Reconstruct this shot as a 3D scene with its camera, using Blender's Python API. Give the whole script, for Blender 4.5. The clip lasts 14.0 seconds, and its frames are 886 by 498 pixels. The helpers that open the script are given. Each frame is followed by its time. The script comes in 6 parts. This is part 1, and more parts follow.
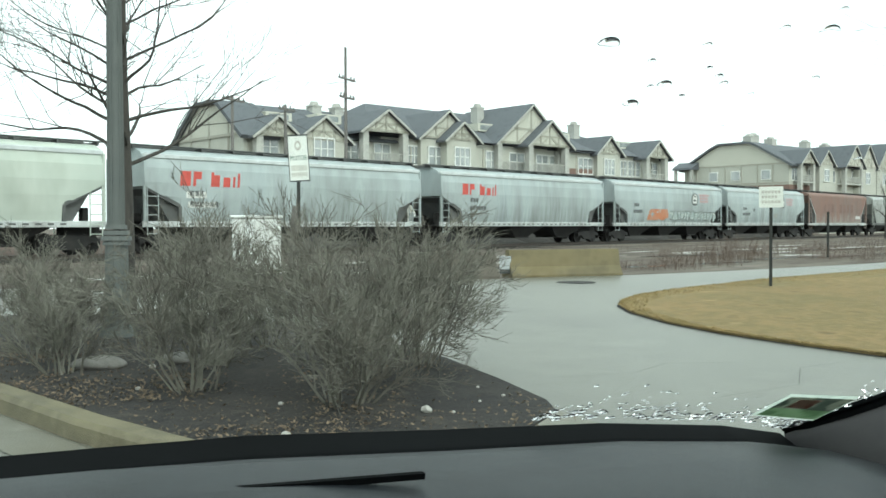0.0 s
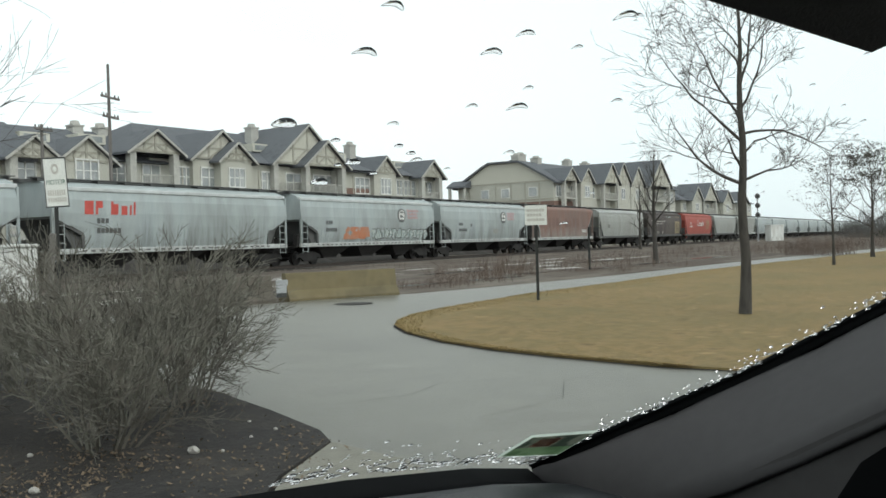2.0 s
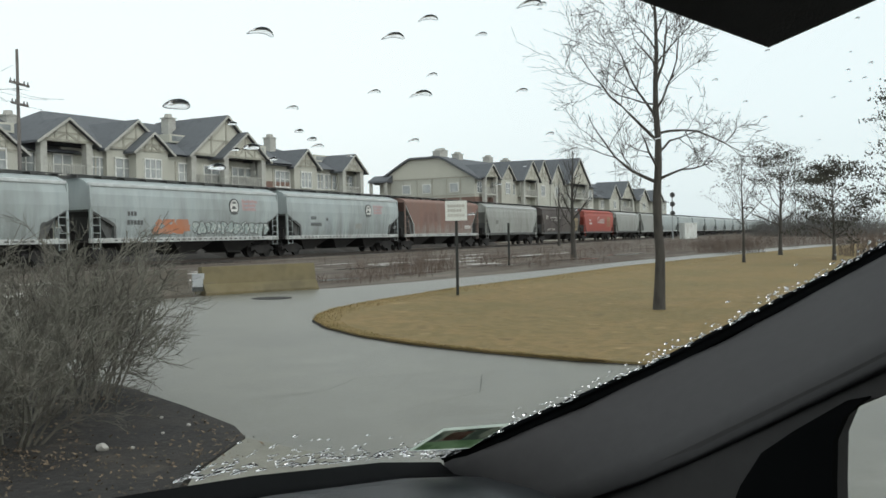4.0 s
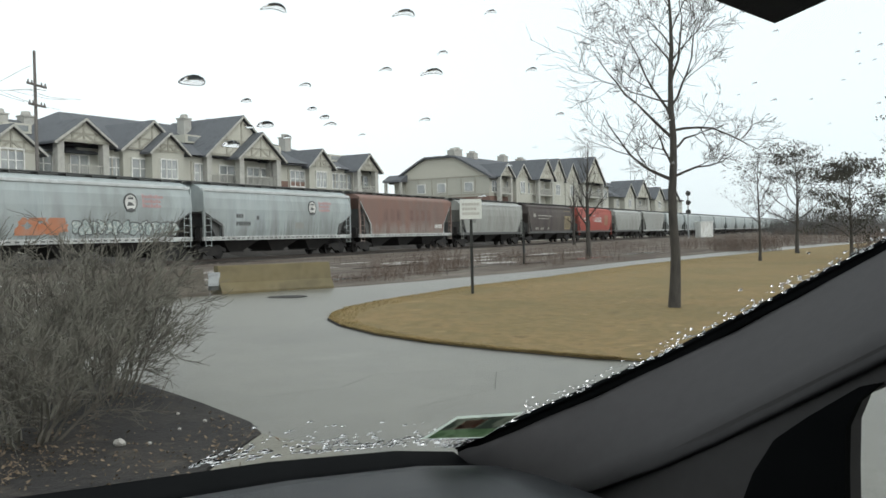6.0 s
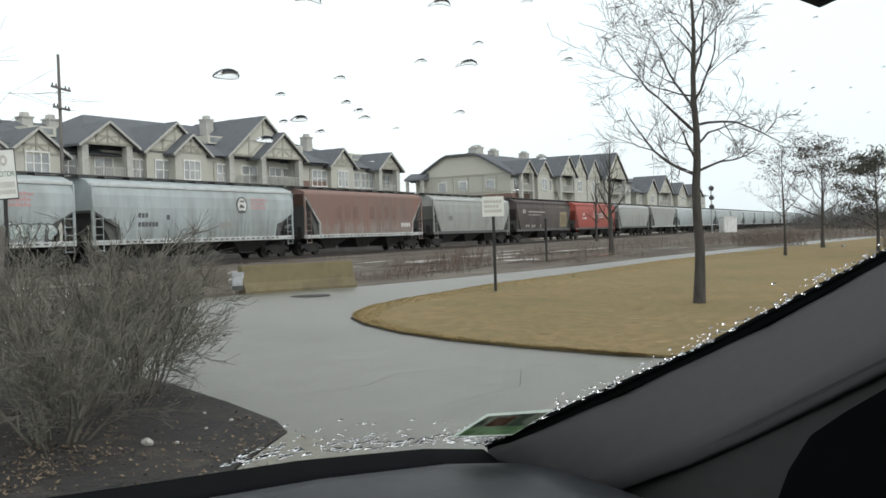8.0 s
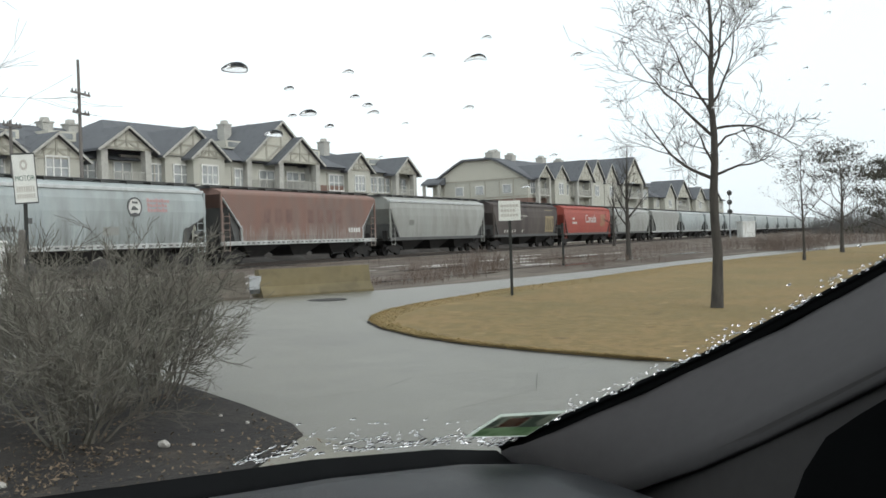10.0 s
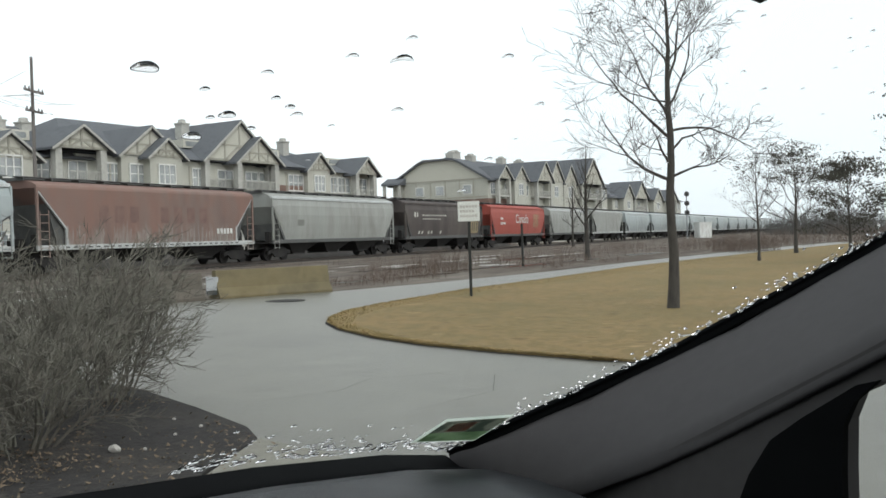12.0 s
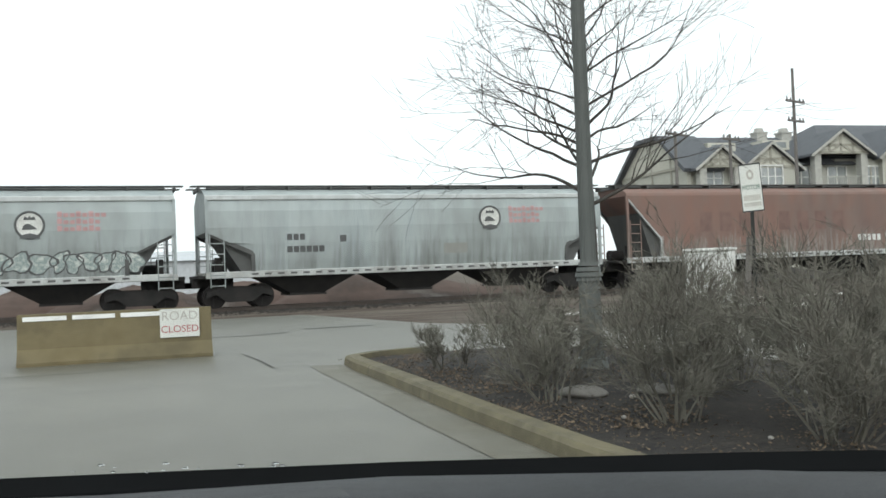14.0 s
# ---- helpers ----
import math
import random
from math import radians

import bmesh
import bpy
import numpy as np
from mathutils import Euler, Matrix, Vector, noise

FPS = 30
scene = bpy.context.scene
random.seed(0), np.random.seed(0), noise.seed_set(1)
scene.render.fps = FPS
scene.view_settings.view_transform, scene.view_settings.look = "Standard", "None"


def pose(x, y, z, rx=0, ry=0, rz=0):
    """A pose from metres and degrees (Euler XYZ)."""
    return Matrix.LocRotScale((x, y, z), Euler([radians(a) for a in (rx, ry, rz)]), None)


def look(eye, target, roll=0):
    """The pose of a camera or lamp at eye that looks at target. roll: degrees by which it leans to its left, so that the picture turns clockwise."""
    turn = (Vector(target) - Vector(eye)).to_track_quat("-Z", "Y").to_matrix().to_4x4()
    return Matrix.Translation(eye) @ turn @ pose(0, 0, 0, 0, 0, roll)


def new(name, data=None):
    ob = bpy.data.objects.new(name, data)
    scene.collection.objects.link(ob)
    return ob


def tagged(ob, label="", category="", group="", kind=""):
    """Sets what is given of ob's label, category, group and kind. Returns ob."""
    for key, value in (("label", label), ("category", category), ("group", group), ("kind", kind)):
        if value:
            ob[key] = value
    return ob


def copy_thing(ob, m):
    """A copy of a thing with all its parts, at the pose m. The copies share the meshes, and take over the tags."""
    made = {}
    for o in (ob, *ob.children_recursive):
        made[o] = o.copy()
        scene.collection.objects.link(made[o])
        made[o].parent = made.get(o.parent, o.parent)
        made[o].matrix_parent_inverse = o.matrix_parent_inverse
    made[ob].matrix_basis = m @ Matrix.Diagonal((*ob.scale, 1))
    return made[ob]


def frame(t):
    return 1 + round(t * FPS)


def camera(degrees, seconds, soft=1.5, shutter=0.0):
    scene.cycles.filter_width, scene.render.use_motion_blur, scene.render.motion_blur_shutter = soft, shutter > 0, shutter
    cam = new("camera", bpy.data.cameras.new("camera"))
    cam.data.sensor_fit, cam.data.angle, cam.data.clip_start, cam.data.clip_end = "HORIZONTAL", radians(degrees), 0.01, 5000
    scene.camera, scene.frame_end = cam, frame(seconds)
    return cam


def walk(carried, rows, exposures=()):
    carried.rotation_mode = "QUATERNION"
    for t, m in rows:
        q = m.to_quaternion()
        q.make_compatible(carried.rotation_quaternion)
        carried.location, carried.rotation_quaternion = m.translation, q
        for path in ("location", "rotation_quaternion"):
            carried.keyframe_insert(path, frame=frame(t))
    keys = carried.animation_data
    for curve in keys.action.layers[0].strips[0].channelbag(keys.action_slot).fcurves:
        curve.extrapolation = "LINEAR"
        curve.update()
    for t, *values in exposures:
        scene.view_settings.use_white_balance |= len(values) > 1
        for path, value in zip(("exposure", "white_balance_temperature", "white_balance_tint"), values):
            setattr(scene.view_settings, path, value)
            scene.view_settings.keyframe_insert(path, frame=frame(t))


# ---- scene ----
cam = camera(50.2, 14.0, 1.6)

PATH = [
    (0, (-0.584, -0.119, 1.328), (0.954, 1.158, 1.282), -0.2),
    (0.5, (-0.494, -0.118, 1.336), (1.239, 0.879, 1.283), 0.1),
    (1, (-0.467, -0.145, 1.361), (1.297, 0.797, 1.314), -1.2),
    (1.5, (-0.471, -0.145, 1.376), (1.298, 0.787, 1.368), -1.7),
    (2, (-0.485, -0.151, 1.386), (1.306, 0.739, 1.373), -1.7),
    (2.5, (-0.472, -0.158, 1.393), (1.356, 0.653, 1.387), -2.1),
    (3, (-0.451, -0.152, 1.39), (1.398, 0.611, 1.375), -1.7),
    (5.5, (-0.494, -0.175, 1.364), (1.366, 0.559, 1.328), -0.9),
    (6, (-0.477, -0.168, 1.36), (1.37, 0.599, 1.332), -1.3),
    (6.5, (-0.446, -0.153, 1.361), (1.399, 0.619, 1.325), -1.4),
    (7, (-0.446, -0.135, 1.368), (1.397, 0.639, 1.3), -1.3),
    (7.5, (-0.444, -0.151, 1.356), (1.391, 0.641, 1.307), -1.5),
    (8, (-0.47, -0.151, 1.357), (1.359, 0.659, 1.326), -1.9),
    (10.5, (-0.465, -0.159, 1.347), (1.348, 0.684, 1.327), -1.8),
    (11, (-0.455, -0.163, 1.354), (1.377, 0.639, 1.34), -1.2),
    (11.5, (-0.441, -0.173, 1.357), (1.411, 0.583, 1.34), -1.6),
    (12, (-0.434, -0.174, 1.352), (1.413, 0.591, 1.33), -1.8),
    (12.5, (-0.476, -0.16, 1.342), (1.306, 0.749, 1.333), -1.7),
    (13, (-0.553, -0.144, 1.343), (1.123, 0.947, 1.314), -1.9),
    (13.5, (-0.678, -0.125, 1.35), (0.724, 1.302, 1.354), -2.3),
    (14, (-0.872, -0.062, 1.315), (-0.058, 1.764, 1.363), -2.2),
]
walk(cam, [(t, look(eye, target, roll)) for t, eye, target, roll in PATH],
     [(0, 0.56, 6300, -4), (0.5, 0.46, 6300, -3), (1.0, 0.26, 6350, 2), (1.5, 0.1, 6500, 5), (2.5, -0.13, 6500, 7), (3.2, -0.19, 6500, 7), (5.5, -0.05, 6500, 9), (11.0, 0.03, 6500, 11), (13, 0.0, 6500, 10), (13.5, -0.03, 6500, 9), (14, 0.1, 6500, 9)])

# ---- light ----
world = bpy.data.worlds.new("overcast_sky")
scene.world = world
world.use_nodes = True
wn, wl = world.node_tree.nodes, world.node_tree.links
bg = wn["Background"]
sky = wn.new("ShaderNodeTexSky")
sky.sky_type, sky.sun_disc = "NISHITA", False
sky.sun_elevation, sky.sun_rotation = radians(38), radians(200)
sky.air_density, sky.dust_density = 1.0, 4.0
fade = wn.new("ShaderNodeHueSaturation")
fade.inputs["Saturation"].default_value = 0.22
cloud = wn.new("ShaderNodeMix")
cloud.data_type, cloud.inputs["Factor"].default_value = "RGBA", 0.72
cloud.inputs["B"].default_value = (7.1, 7.72, 7.8, 1)
wl.new(sky.outputs[0], fade.inputs["Color"])
wl.new(fade.outputs[0], cloud.inputs["A"])
where, axes, east, thin = (wn.new(q) for q in ("ShaderNodeTexCoord", "ShaderNodeSeparateXYZ", "ShaderNodeMapRange", "ShaderNodeMix"))
east.interpolation_type = "SMOOTHSTEP"
east.inputs["From Min"].default_value, east.inputs["From Max"].default_value = 0.86, 1.04
thin.data_type, thin.blend_type = "RGBA", "MULTIPLY"
thin.inputs["B"].default_value = (0.92, 0.955, 0.975, 1)
wl.new(where.outputs["Generated"], axes.inputs[0])
wl.new(axes.outputs["X"], east.inputs["Value"])
wl.new(east.outputs[0], thin.inputs["Factor"])
wl.new(cloud.outputs["Result"], thin.inputs["A"])
wl.new(thin.outputs["Result"], bg.inputs["Color"])
bg.inputs["Strength"].default_value = 0.178
sun = new("sun", bpy.data.lights.new("sun", "SUN"))
sun.data.energy, sun.data.angle, sun.data.color = 0.6, radians(25), (1.0, 0.99, 0.96)
sun.matrix_basis = look((0, 0, 60), (25, 42, 10))


# ---- materials ----
def mat(name, base, rough=0.8, metal=0.0, tones=(), scale=3.0, detail=6.0, bump=0.0, bump_scale=40.0, stretch=(1, 1, 1), vary=0.0,
        grime=None, grime_scale=1.0, grime_amount=0.5, coords="Object", spec=0.4, drip=None):
    """A surface with a base colour, a second tone in patches, fine relief, and grime in its own larger patches."""
    m = bpy.data.materials.new(name)
    m.use_nodes = True
    n, k = m.node_tree.nodes, m.node_tree.links
    b = n["Principled BSDF"]
    b.inputs["Roughness"].default_value, b.inputs["Metallic"].default_value = rough, metal
    b.inputs["Specular IOR Level"].default_value = spec
    tc, mp = n.new("ShaderNodeTexCoord"), n.new("ShaderNodeMapping")
    mp.inputs["Scale"].default_value = stretch
    k.new(tc.outputs[coords], mp.inputs["Vector"])

    def noise_of(s, d, r=0.6):
        t = n.new("ShaderNodeTexNoise")
        t.inputs["Scale"].default_value, t.inputs["Detail"].default_value, t.inputs["Roughness"].default_value = s, d, r
        k.new(mp.outputs[0], t.inputs["Vector"])
        return t

    ramp = n.new("ShaderNodeValToRGB")
    cols = [base, *tones] if tones else [tuple(c * 0.82 for c in base), tuple(min(1, c * 1.12) for c in base)]
    e = ramp.color_ramp.elements
    while len(e) < len(cols):
        e.new(0.5)
    for i, c in enumerate(cols):
        e[i].position = 0.32 + 0.36 * i / max(1, len(cols) - 1)
        e[i].color = (*c, 1)
    k.new(noise_of(scale, detail).outputs[0], ramp.inputs[0])
    out = ramp.outputs[0]
    if grime:
        gr, mx = n.new("ShaderNodeValToRGB"), n.new("ShaderNodeMix")
        gr.color_ramp.elements[0].position, gr.color_ramp.elements[1].position = 0.45, 0.72
        gr.color_ramp.elements[1].color = (grime_amount,) * 3 + (1,)
        k.new(noise_of(grime_scale, 8, 0.7).outputs[0], gr.inputs[0])
        mx.data_type = "RGBA"
        k.new(gr.outputs[0], mx.inputs["Factor"])
        k.new(out, mx.inputs["A"])
        mx.inputs["B"].default_value = (*grime, 1)
        out = mx.outputs["Result"]
    if drip:
        colour, z_low, z_high, amount = drip
        dm, dn, dz, dr, dx, dg = (n.new(q) for q in ("ShaderNodeMapping", "ShaderNodeTexNoise", "ShaderNodeSeparateXYZ", "ShaderNodeMapRange", "ShaderNodeMath", "ShaderNodeMix"))
        dm.inputs["Scale"].default_value = (3.2, 0.4, 0.22)
        dn.inputs["Scale"].default_value, dn.inputs["Detail"].default_value, dn.inputs["Roughness"].default_value = 1.3, 9, 0.68
        k.new(tc.outputs[coords], dm.inputs["Vector"])
        k.new(dm.outputs[0], dn.inputs["Vector"])
        k.new(tc.outputs[coords], dz.inputs[0])
        dr.inputs["From Min"].default_value, dr.inputs["From Max"].default_value = z_high, z_low
        dr.inputs["To Min"].default_value, dr.inputs["To Max"].default_value = -0.62, -0.36
        k.new(dz.outputs["Z"], dr.inputs["Value"])
        k.new(dn.outputs[0], dx.inputs[0])
        k.new(dr.outputs[0], dx.inputs[1])
        sharp = n.new("ShaderNodeMath")
        sharp.operation, sharp.use_clamp = "MULTIPLY", True
        sharp.inputs[1].default_value = 6.0 * amount
        k.new(dx.outputs[0], sharp.inputs[0])
        dg.data_type = "RGBA"
        k.new(sharp.outputs[0], dg.inputs["Factor"])
        k.new(out, dg.inputs["A"])
        dg.inputs["B"].default_value = (*colour, 1)
        out = dg.outputs["Result"]
    if vary:
        oi, mr, hs = n.new("ShaderNodeObjectInfo"), n.new("ShaderNodeMapRange"), n.new("ShaderNodeHueSaturation")
        mr.inputs["To Min"].default_value, mr.inputs["To Max"].default_value = 1 - vary, 1 + vary
        k.new(oi.outputs["Random"], mr.inputs["Value"])
        k.new(mr.outputs[0], hs.inputs["Value"])
        k.new(out, hs.inputs["Color"])
        out = hs.outputs[0]
    k.new(out, b.inputs["Base Color"])
    if bump:
        bp = n.new("ShaderNodeBump")
        bp.inputs["Strength"].default_value, bp.inputs["Distance"].default_value = bump, 0.02
        k.new(noise_of(bump_scale, 4).outputs[0], bp.inputs["Height"])
        k.new(bp.outputs[0], b.inputs["Normal"])
    return m


def clear_mat(name, ior, gloss):
    m = bpy.data.materials.new(name)
    m.use_nodes = True
    n, k = m.node_tree.nodes, m.node_tree.links
    mix, tr, gl = n.new("ShaderNodeMixShader"), n.new("ShaderNodeBsdfTransparent"), n.new("ShaderNodeBsdfGlossy")
    gl.inputs["Roughness"].default_value = 0.02
    mix.inputs[0].default_value = gloss
    k.new(tr.outputs[0], mix.inputs[1])
    k.new(gl.outputs[0], mix.inputs[2])
    k.new(mix.outputs[0], n["Material Output"].inputs["Surface"])
    return m


def film_mat(name, a, b):
    """Thin printed film, lit from behind."""
    m = bpy.data.materials.new(name)
    m.use_nodes = True
    n, k = m.node_tree.nodes, m.node_tree.links
    mix, df, tr, tx, rp, tc = (n.new(q) for q in ("ShaderNodeMixShader", "ShaderNodeBsdfDiffuse", "ShaderNodeBsdfTranslucent", "ShaderNodeTexNoise", "ShaderNodeValToRGB", "ShaderNodeTexCoord"))
    tx.inputs["Scale"].default_value = 14
    rp.color_ramp.elements[0].position, rp.color_ramp.elements[1].position = 0.45, 0.55
    rp.color_ramp.elements[0].color, rp.color_ramp.elements[1].color = (*a, 1), (*b, 1)
    k.new(tc.outputs["Object"], tx.inputs["Vector"])
    k.new(tx.outputs[0], rp.inputs[0])
    for s in (df, tr):
        k.new(rp.outputs[0], s.inputs["Color"])
    mix.inputs[0].default_value = 0.75
    k.new(df.outputs[0], mix.inputs[1])
    k.new(tr.outputs[0], mix.inputs[2])
    k.new(mix.outputs[0], n["Material Output"].inputs["Surface"])
    return m


def water_mat():
    m = bpy.data.materials.new("rain_water")
    m.use_nodes = True
    b = m.node_tree.nodes["Principled BSDF"]
    b.inputs["Base Color"].default_value = (1, 1, 1, 1)
    b.inputs["Roughness"].default_value, b.inputs["IOR"].default_value = 0.0, 1.33
    b.inputs["Transmission Weight"].default_value = 1.0
    return m


M_DIRT = mat("scrub_dirt", (0.036, 0.026, 0.019), 0.95, tones=((0.072, 0.052, 0.037), (0.046, 0.031, 0.022), (0.11, 0.084, 0.063)), scale=0.9, stretch=(0.3, 1, 1), detail=12, bump=0.8, bump_scale=14, grime=(0.22, 0.2, 0.168), grime_scale=0.42, grime_amount=0.7)
M_ROAD = mat("wet_concrete", (0.1, 0.099, 0.081), 0.38, tones=((0.138, 0.136, 0.112), (0.115, 0.114, 0.093), (0.166, 0.163, 0.137)), scale=0.55, detail=14, spec=0.4, bump=0.35, bump_scale=70, grime=(0.085, 0.084, 0.069), grime_scale=0.22, grime_amount=0.75)
M_GRASS = mat("dormant_turf", (0.125, 0.09, 0.036), 0.95, tones=((0.23, 0.16, 0.068), (0.16, 0.118, 0.047), (0.29, 0.205, 0.094)), scale=2.4, detail=15, bump=1.0, bump_scale=45, grime=(0.12, 0.108, 0.045), grime_scale=0.22, grime_amount=0.8)
M_BLADE = mat("dry_grass_blade", (0.27, 0.195, 0.085), 0.9, tones=((0.29, 0.21, 0.095), (0.22, 0.17, 0.07), (0.31, 0.225, 0.105)), scale=1.6, detail=10)
M_MULCH = mat("dark_mulch", (0.012, 0.0118, 0.0115), 0.95, tones=((0.026, 0.024, 0.022), (0.016, 0.015, 0.0145), (0.046, 0.04, 0.033)), scale=3.6, detail=14, bump=1.0, bump_scale=22, grime=(0.06, 0.052, 0.042), grime_scale=0.9, grime_amount=0.55)
M_KERB = mat("ochre_kerb_concrete", (0.105, 0.093, 0.054), 0.8, tones=((0.165, 0.146, 0.09), (0.12, 0.108, 0.068), (0.2, 0.178, 0.118)), scale=1.8, detail=11, bump=0.5, bump_scale=50, grime=(0.075, 0.067, 0.048), grime_scale=1.6, grime_amount=0.7)
M_GUTTER = mat("gutter_concrete", (0.1, 0.098, 0.078), 0.6, tones=((0.15, 0.146, 0.118), (0.12, 0.117, 0.092), (0.18, 0.175, 0.145)), scale=1.1, detail=11, bump=0.35, bump_scale=60, grime=(0.105, 0.094, 0.06), grime_scale=0.8, grime_amount=0.75)
M_NOSE = mat("dry_pale_concrete", (0.17, 0.165, 0.14), 0.85, tones=((0.21, 0.205, 0.175), (0.185, 0.18, 0.15)), scale=2.5, detail=11, bump=0.35, bump_scale=60, spec=0.2)
M_CRACK = mat("tar_joint", (0.05, 0.05, 0.047), 0.7)
M_BALLAST = mat("track_ballast", (0.02, 0.018, 0.016), 0.95, tones=((0.046, 0.041, 0.036), (0.026, 0.022, 0.018),), scale=7, detail=8, bump=1.0, bump_scale=18, grime=(0.016, 0.013, 0.011), grime_scale=0.4)
M_RAIL = mat("worn_rail_steel", (0.09, 0.075, 0.065), 0.5, 0.7)
M_TIE = mat("creosoted_wood", (0.035, 0.028, 0.022), 0.9, bump=0.5)
M_LEAF = mat("fallen_leaf", (0.085, 0.06, 0.038), 0.9, tones=((0.18, 0.135, 0.09), (0.06, 0.045, 0.03), (0.14, 0.115, 0.08)), scale=9)
M_STONE = mat("pale_stone", (0.36, 0.35, 0.32), 0.85, bump=0.5)
M_ROCK = mat("grey_rock", (0.13, 0.125, 0.112), 0.9, tones=((0.19, 0.182, 0.165), (0.11, 0.105, 0.094)), scale=7, detail=9, bump=0.7, bump_scale=30)
M_TWIG = mat("bare_twig_bark", (0.105, 0.101, 0.083), 0.9, tones=((0.16, 0.154, 0.128), (0.088, 0.083, 0.069), (0.14, 0.129, 0.106)), scale=2.2)
M_BARK = mat("tree_bark", (0.03, 0.028, 0.025), 0.92, tones=((0.06, 0.055, 0.048), (0.036, 0.033, 0.029),), scale=6, bump=0.8, bump_scale=25, stretch=(1, 1, 0.3))
M_DEADLEAF = mat("clinging_brown_leaf", (0.034, 0.036, 0.027), 0.9, tones=((0.055, 0.052, 0.038), (0.026, 0.028, 0.021),), scale=3)
M_PUDDLE = mat("rain_puddle", (0.05, 0.048, 0.042), 0.07, spec=0.6, bump=0.05, bump_scale=3)
M_BRUSH = mat("rusty_brushwood", (0.085, 0.066, 0.053), 0.95, tones=((0.125, 0.094, 0.075), (0.066, 0.055, 0.047),), scale=0.7)
M_FARWOOD = mat("far_bare_wood", (0.085, 0.085, 0.082), 1.0, tones=((0.12, 0.118, 0.11),), scale=0.05)
M_LAMP = mat("lamp_post_paint", (0.085, 0.095, 0.09), 0.55, tones=((0.11, 0.118, 0.112),), scale=4, bump=0.1)
M_POLE = mat("weathered_pole_wood", (0.16, 0.15, 0.14), 0.9, bump=0.6, stretch=(1, 1, 0.2), scale=5)
M_GRAVEL = mat("pale_wet_gravel", (0.3, 0.29, 0.265), 0.6, tones=((0.4, 0.39, 0.36), (0.22, 0.205, 0.18)), scale=2.5, detail=12, bump=0.6, bump_scale=30)
M_BERM = mat("reddish_spoil_earth", (0.085, 0.055, 0.045), 0.95, tones=((0.115, 0.08, 0.066), (0.07, 0.052, 0.044), (0.15, 0.135, 0.12)), scale=0.35, detail=12, bump=1.0, bump_scale=6)
M_GALV = mat("galvanised_steel", (0.38, 0.4, 0.41), 0.45, 0.6, bump=0.05)
M_SIGNWHITE = mat("white_sign_face", (0.68, 0.7, 0.66), 0.6, grime=(0.42, 0.43, 0.4), grime_scale=3, grime_amount=0.5)
M_INK = mat("dark_sign_ink", (0.045, 0.05, 0.05), 0.7)
M_GREENINK = mat("green_sign_ink", (0.05, 0.12, 0.085), 0.7)
M_FADEDINK = mat("faded_sign_ink", (0.44, 0.43, 0.39), 0.8)
M_REDINK = mat("red_sign_ink", (0.4, 0.12, 0.12), 0.7)
M_POST = mat("dark_sign_post", (0.03, 0.032, 0.03), 0.6, 0.3)
M_BOXWHITE = mat("chalky_white_enclosure", (0.58, 0.6, 0.58), 0.7, tones=((0.66, 0.68, 0.66),), scale=2, grime=(0.3, 0.28, 0.24), grime_scale=2.2, stretch=(1, 1, 0.35), grime_amount=0.7)
M_BARRIER = mat("olive_painted_barrier", (0.125, 0.1, 0.048), 0.75, tones=((0.16, 0.132, 0.07), (0.105, 0.088, 0.048),), scale=1.6, bump=0.3, grime=(0.08, 0.07, 0.04), grime_scale=1.1)
M_BARRIER2 = mat("grey_concrete_barrier", (0.085, 0.075, 0.06), 0.85, tones=((0.12, 0.105, 0.085),), scale=1.6, bump=0.3, grime=(0.09, 0.08, 0.065), grime_scale=1.1)
M_TAPE = mat("white_reflective_tape", (0.75, 0.76, 0.74), 0.4)
HOPPER_GRIME = dict(bump=0.12, bump_scale=5, grime_scale=0.55, stretch=(1, 1, 0.35), scale=0.5, detail=8)
M_CAR = mat("pale_grey_wagon_paint", (0.28, 0.325, 0.33), 0.6, tones=((0.37, 0.415, 0.415), (0.32, 0.36, 0.355)), grime=(0.185, 0.2, 0.19), grime_amount=0.7, drip=((0.12, 0.125, 0.115), 1.2, 3.2, 0.45), **HOPPER_GRIME)
M_CARGREEN = mat("greenish_grey_wagon_paint", (0.4, 0.45, 0.4), 0.6, tones=((0.48, 0.52, 0.46),), grime=(0.25, 0.27, 0.22), grime_amount=0.6, **HOPPER_GRIME)
M_CARDULL = mat("dull_grey_wagon_paint", (0.27, 0.285, 0.265), 0.65, tones=((0.34, 0.35, 0.33),), grime=(0.16, 0.16, 0.14), grime_amount=0.8, **HOPPER_GRIME)
M_CARBROWN = mat("rusted_brown_wagon_paint", (0.175, 0.115, 0.098), 0.8, tones=((0.215, 0.13, 0.105), (0.155, 0.106, 0.092),), grime=(0.19, 0.155, 0.138), grime_amount=0.85, drip=((0.27, 0.25, 0.225), 1.2, 2.6, 0.8), **HOPPER_GRIME)
M_CARDARK = mat("dark_brown_wagon_paint", (0.05, 0.042, 0.04), 0.7, tones=((0.075, 0.062, 0.058),), grime=(0.14, 0.125, 0.105), grime_amount=0.5, **HOPPER_GRIME)
M_CARRED = mat("red_wagon_paint", (0.3, 0.062, 0.045), 0.6, tones=((0.36, 0.085, 0.062),), grime=(0.2, 0.05, 0.04), grime_amount=0.7, **HOPPER_GRIME)
M_SILL = mat("dusty_white_sill", (0.44, 0.46, 0.45), 0.7, grime=(0.2, 0.19, 0.17), grime_scale=1.2, grime_amount=0.8)
M_ROOFEDGE = mat("pale_roof_edge", (0.52, 0.55, 0.55), 0.6, grime=(0.34, 0.35, 0.33), grime_scale=0.8)
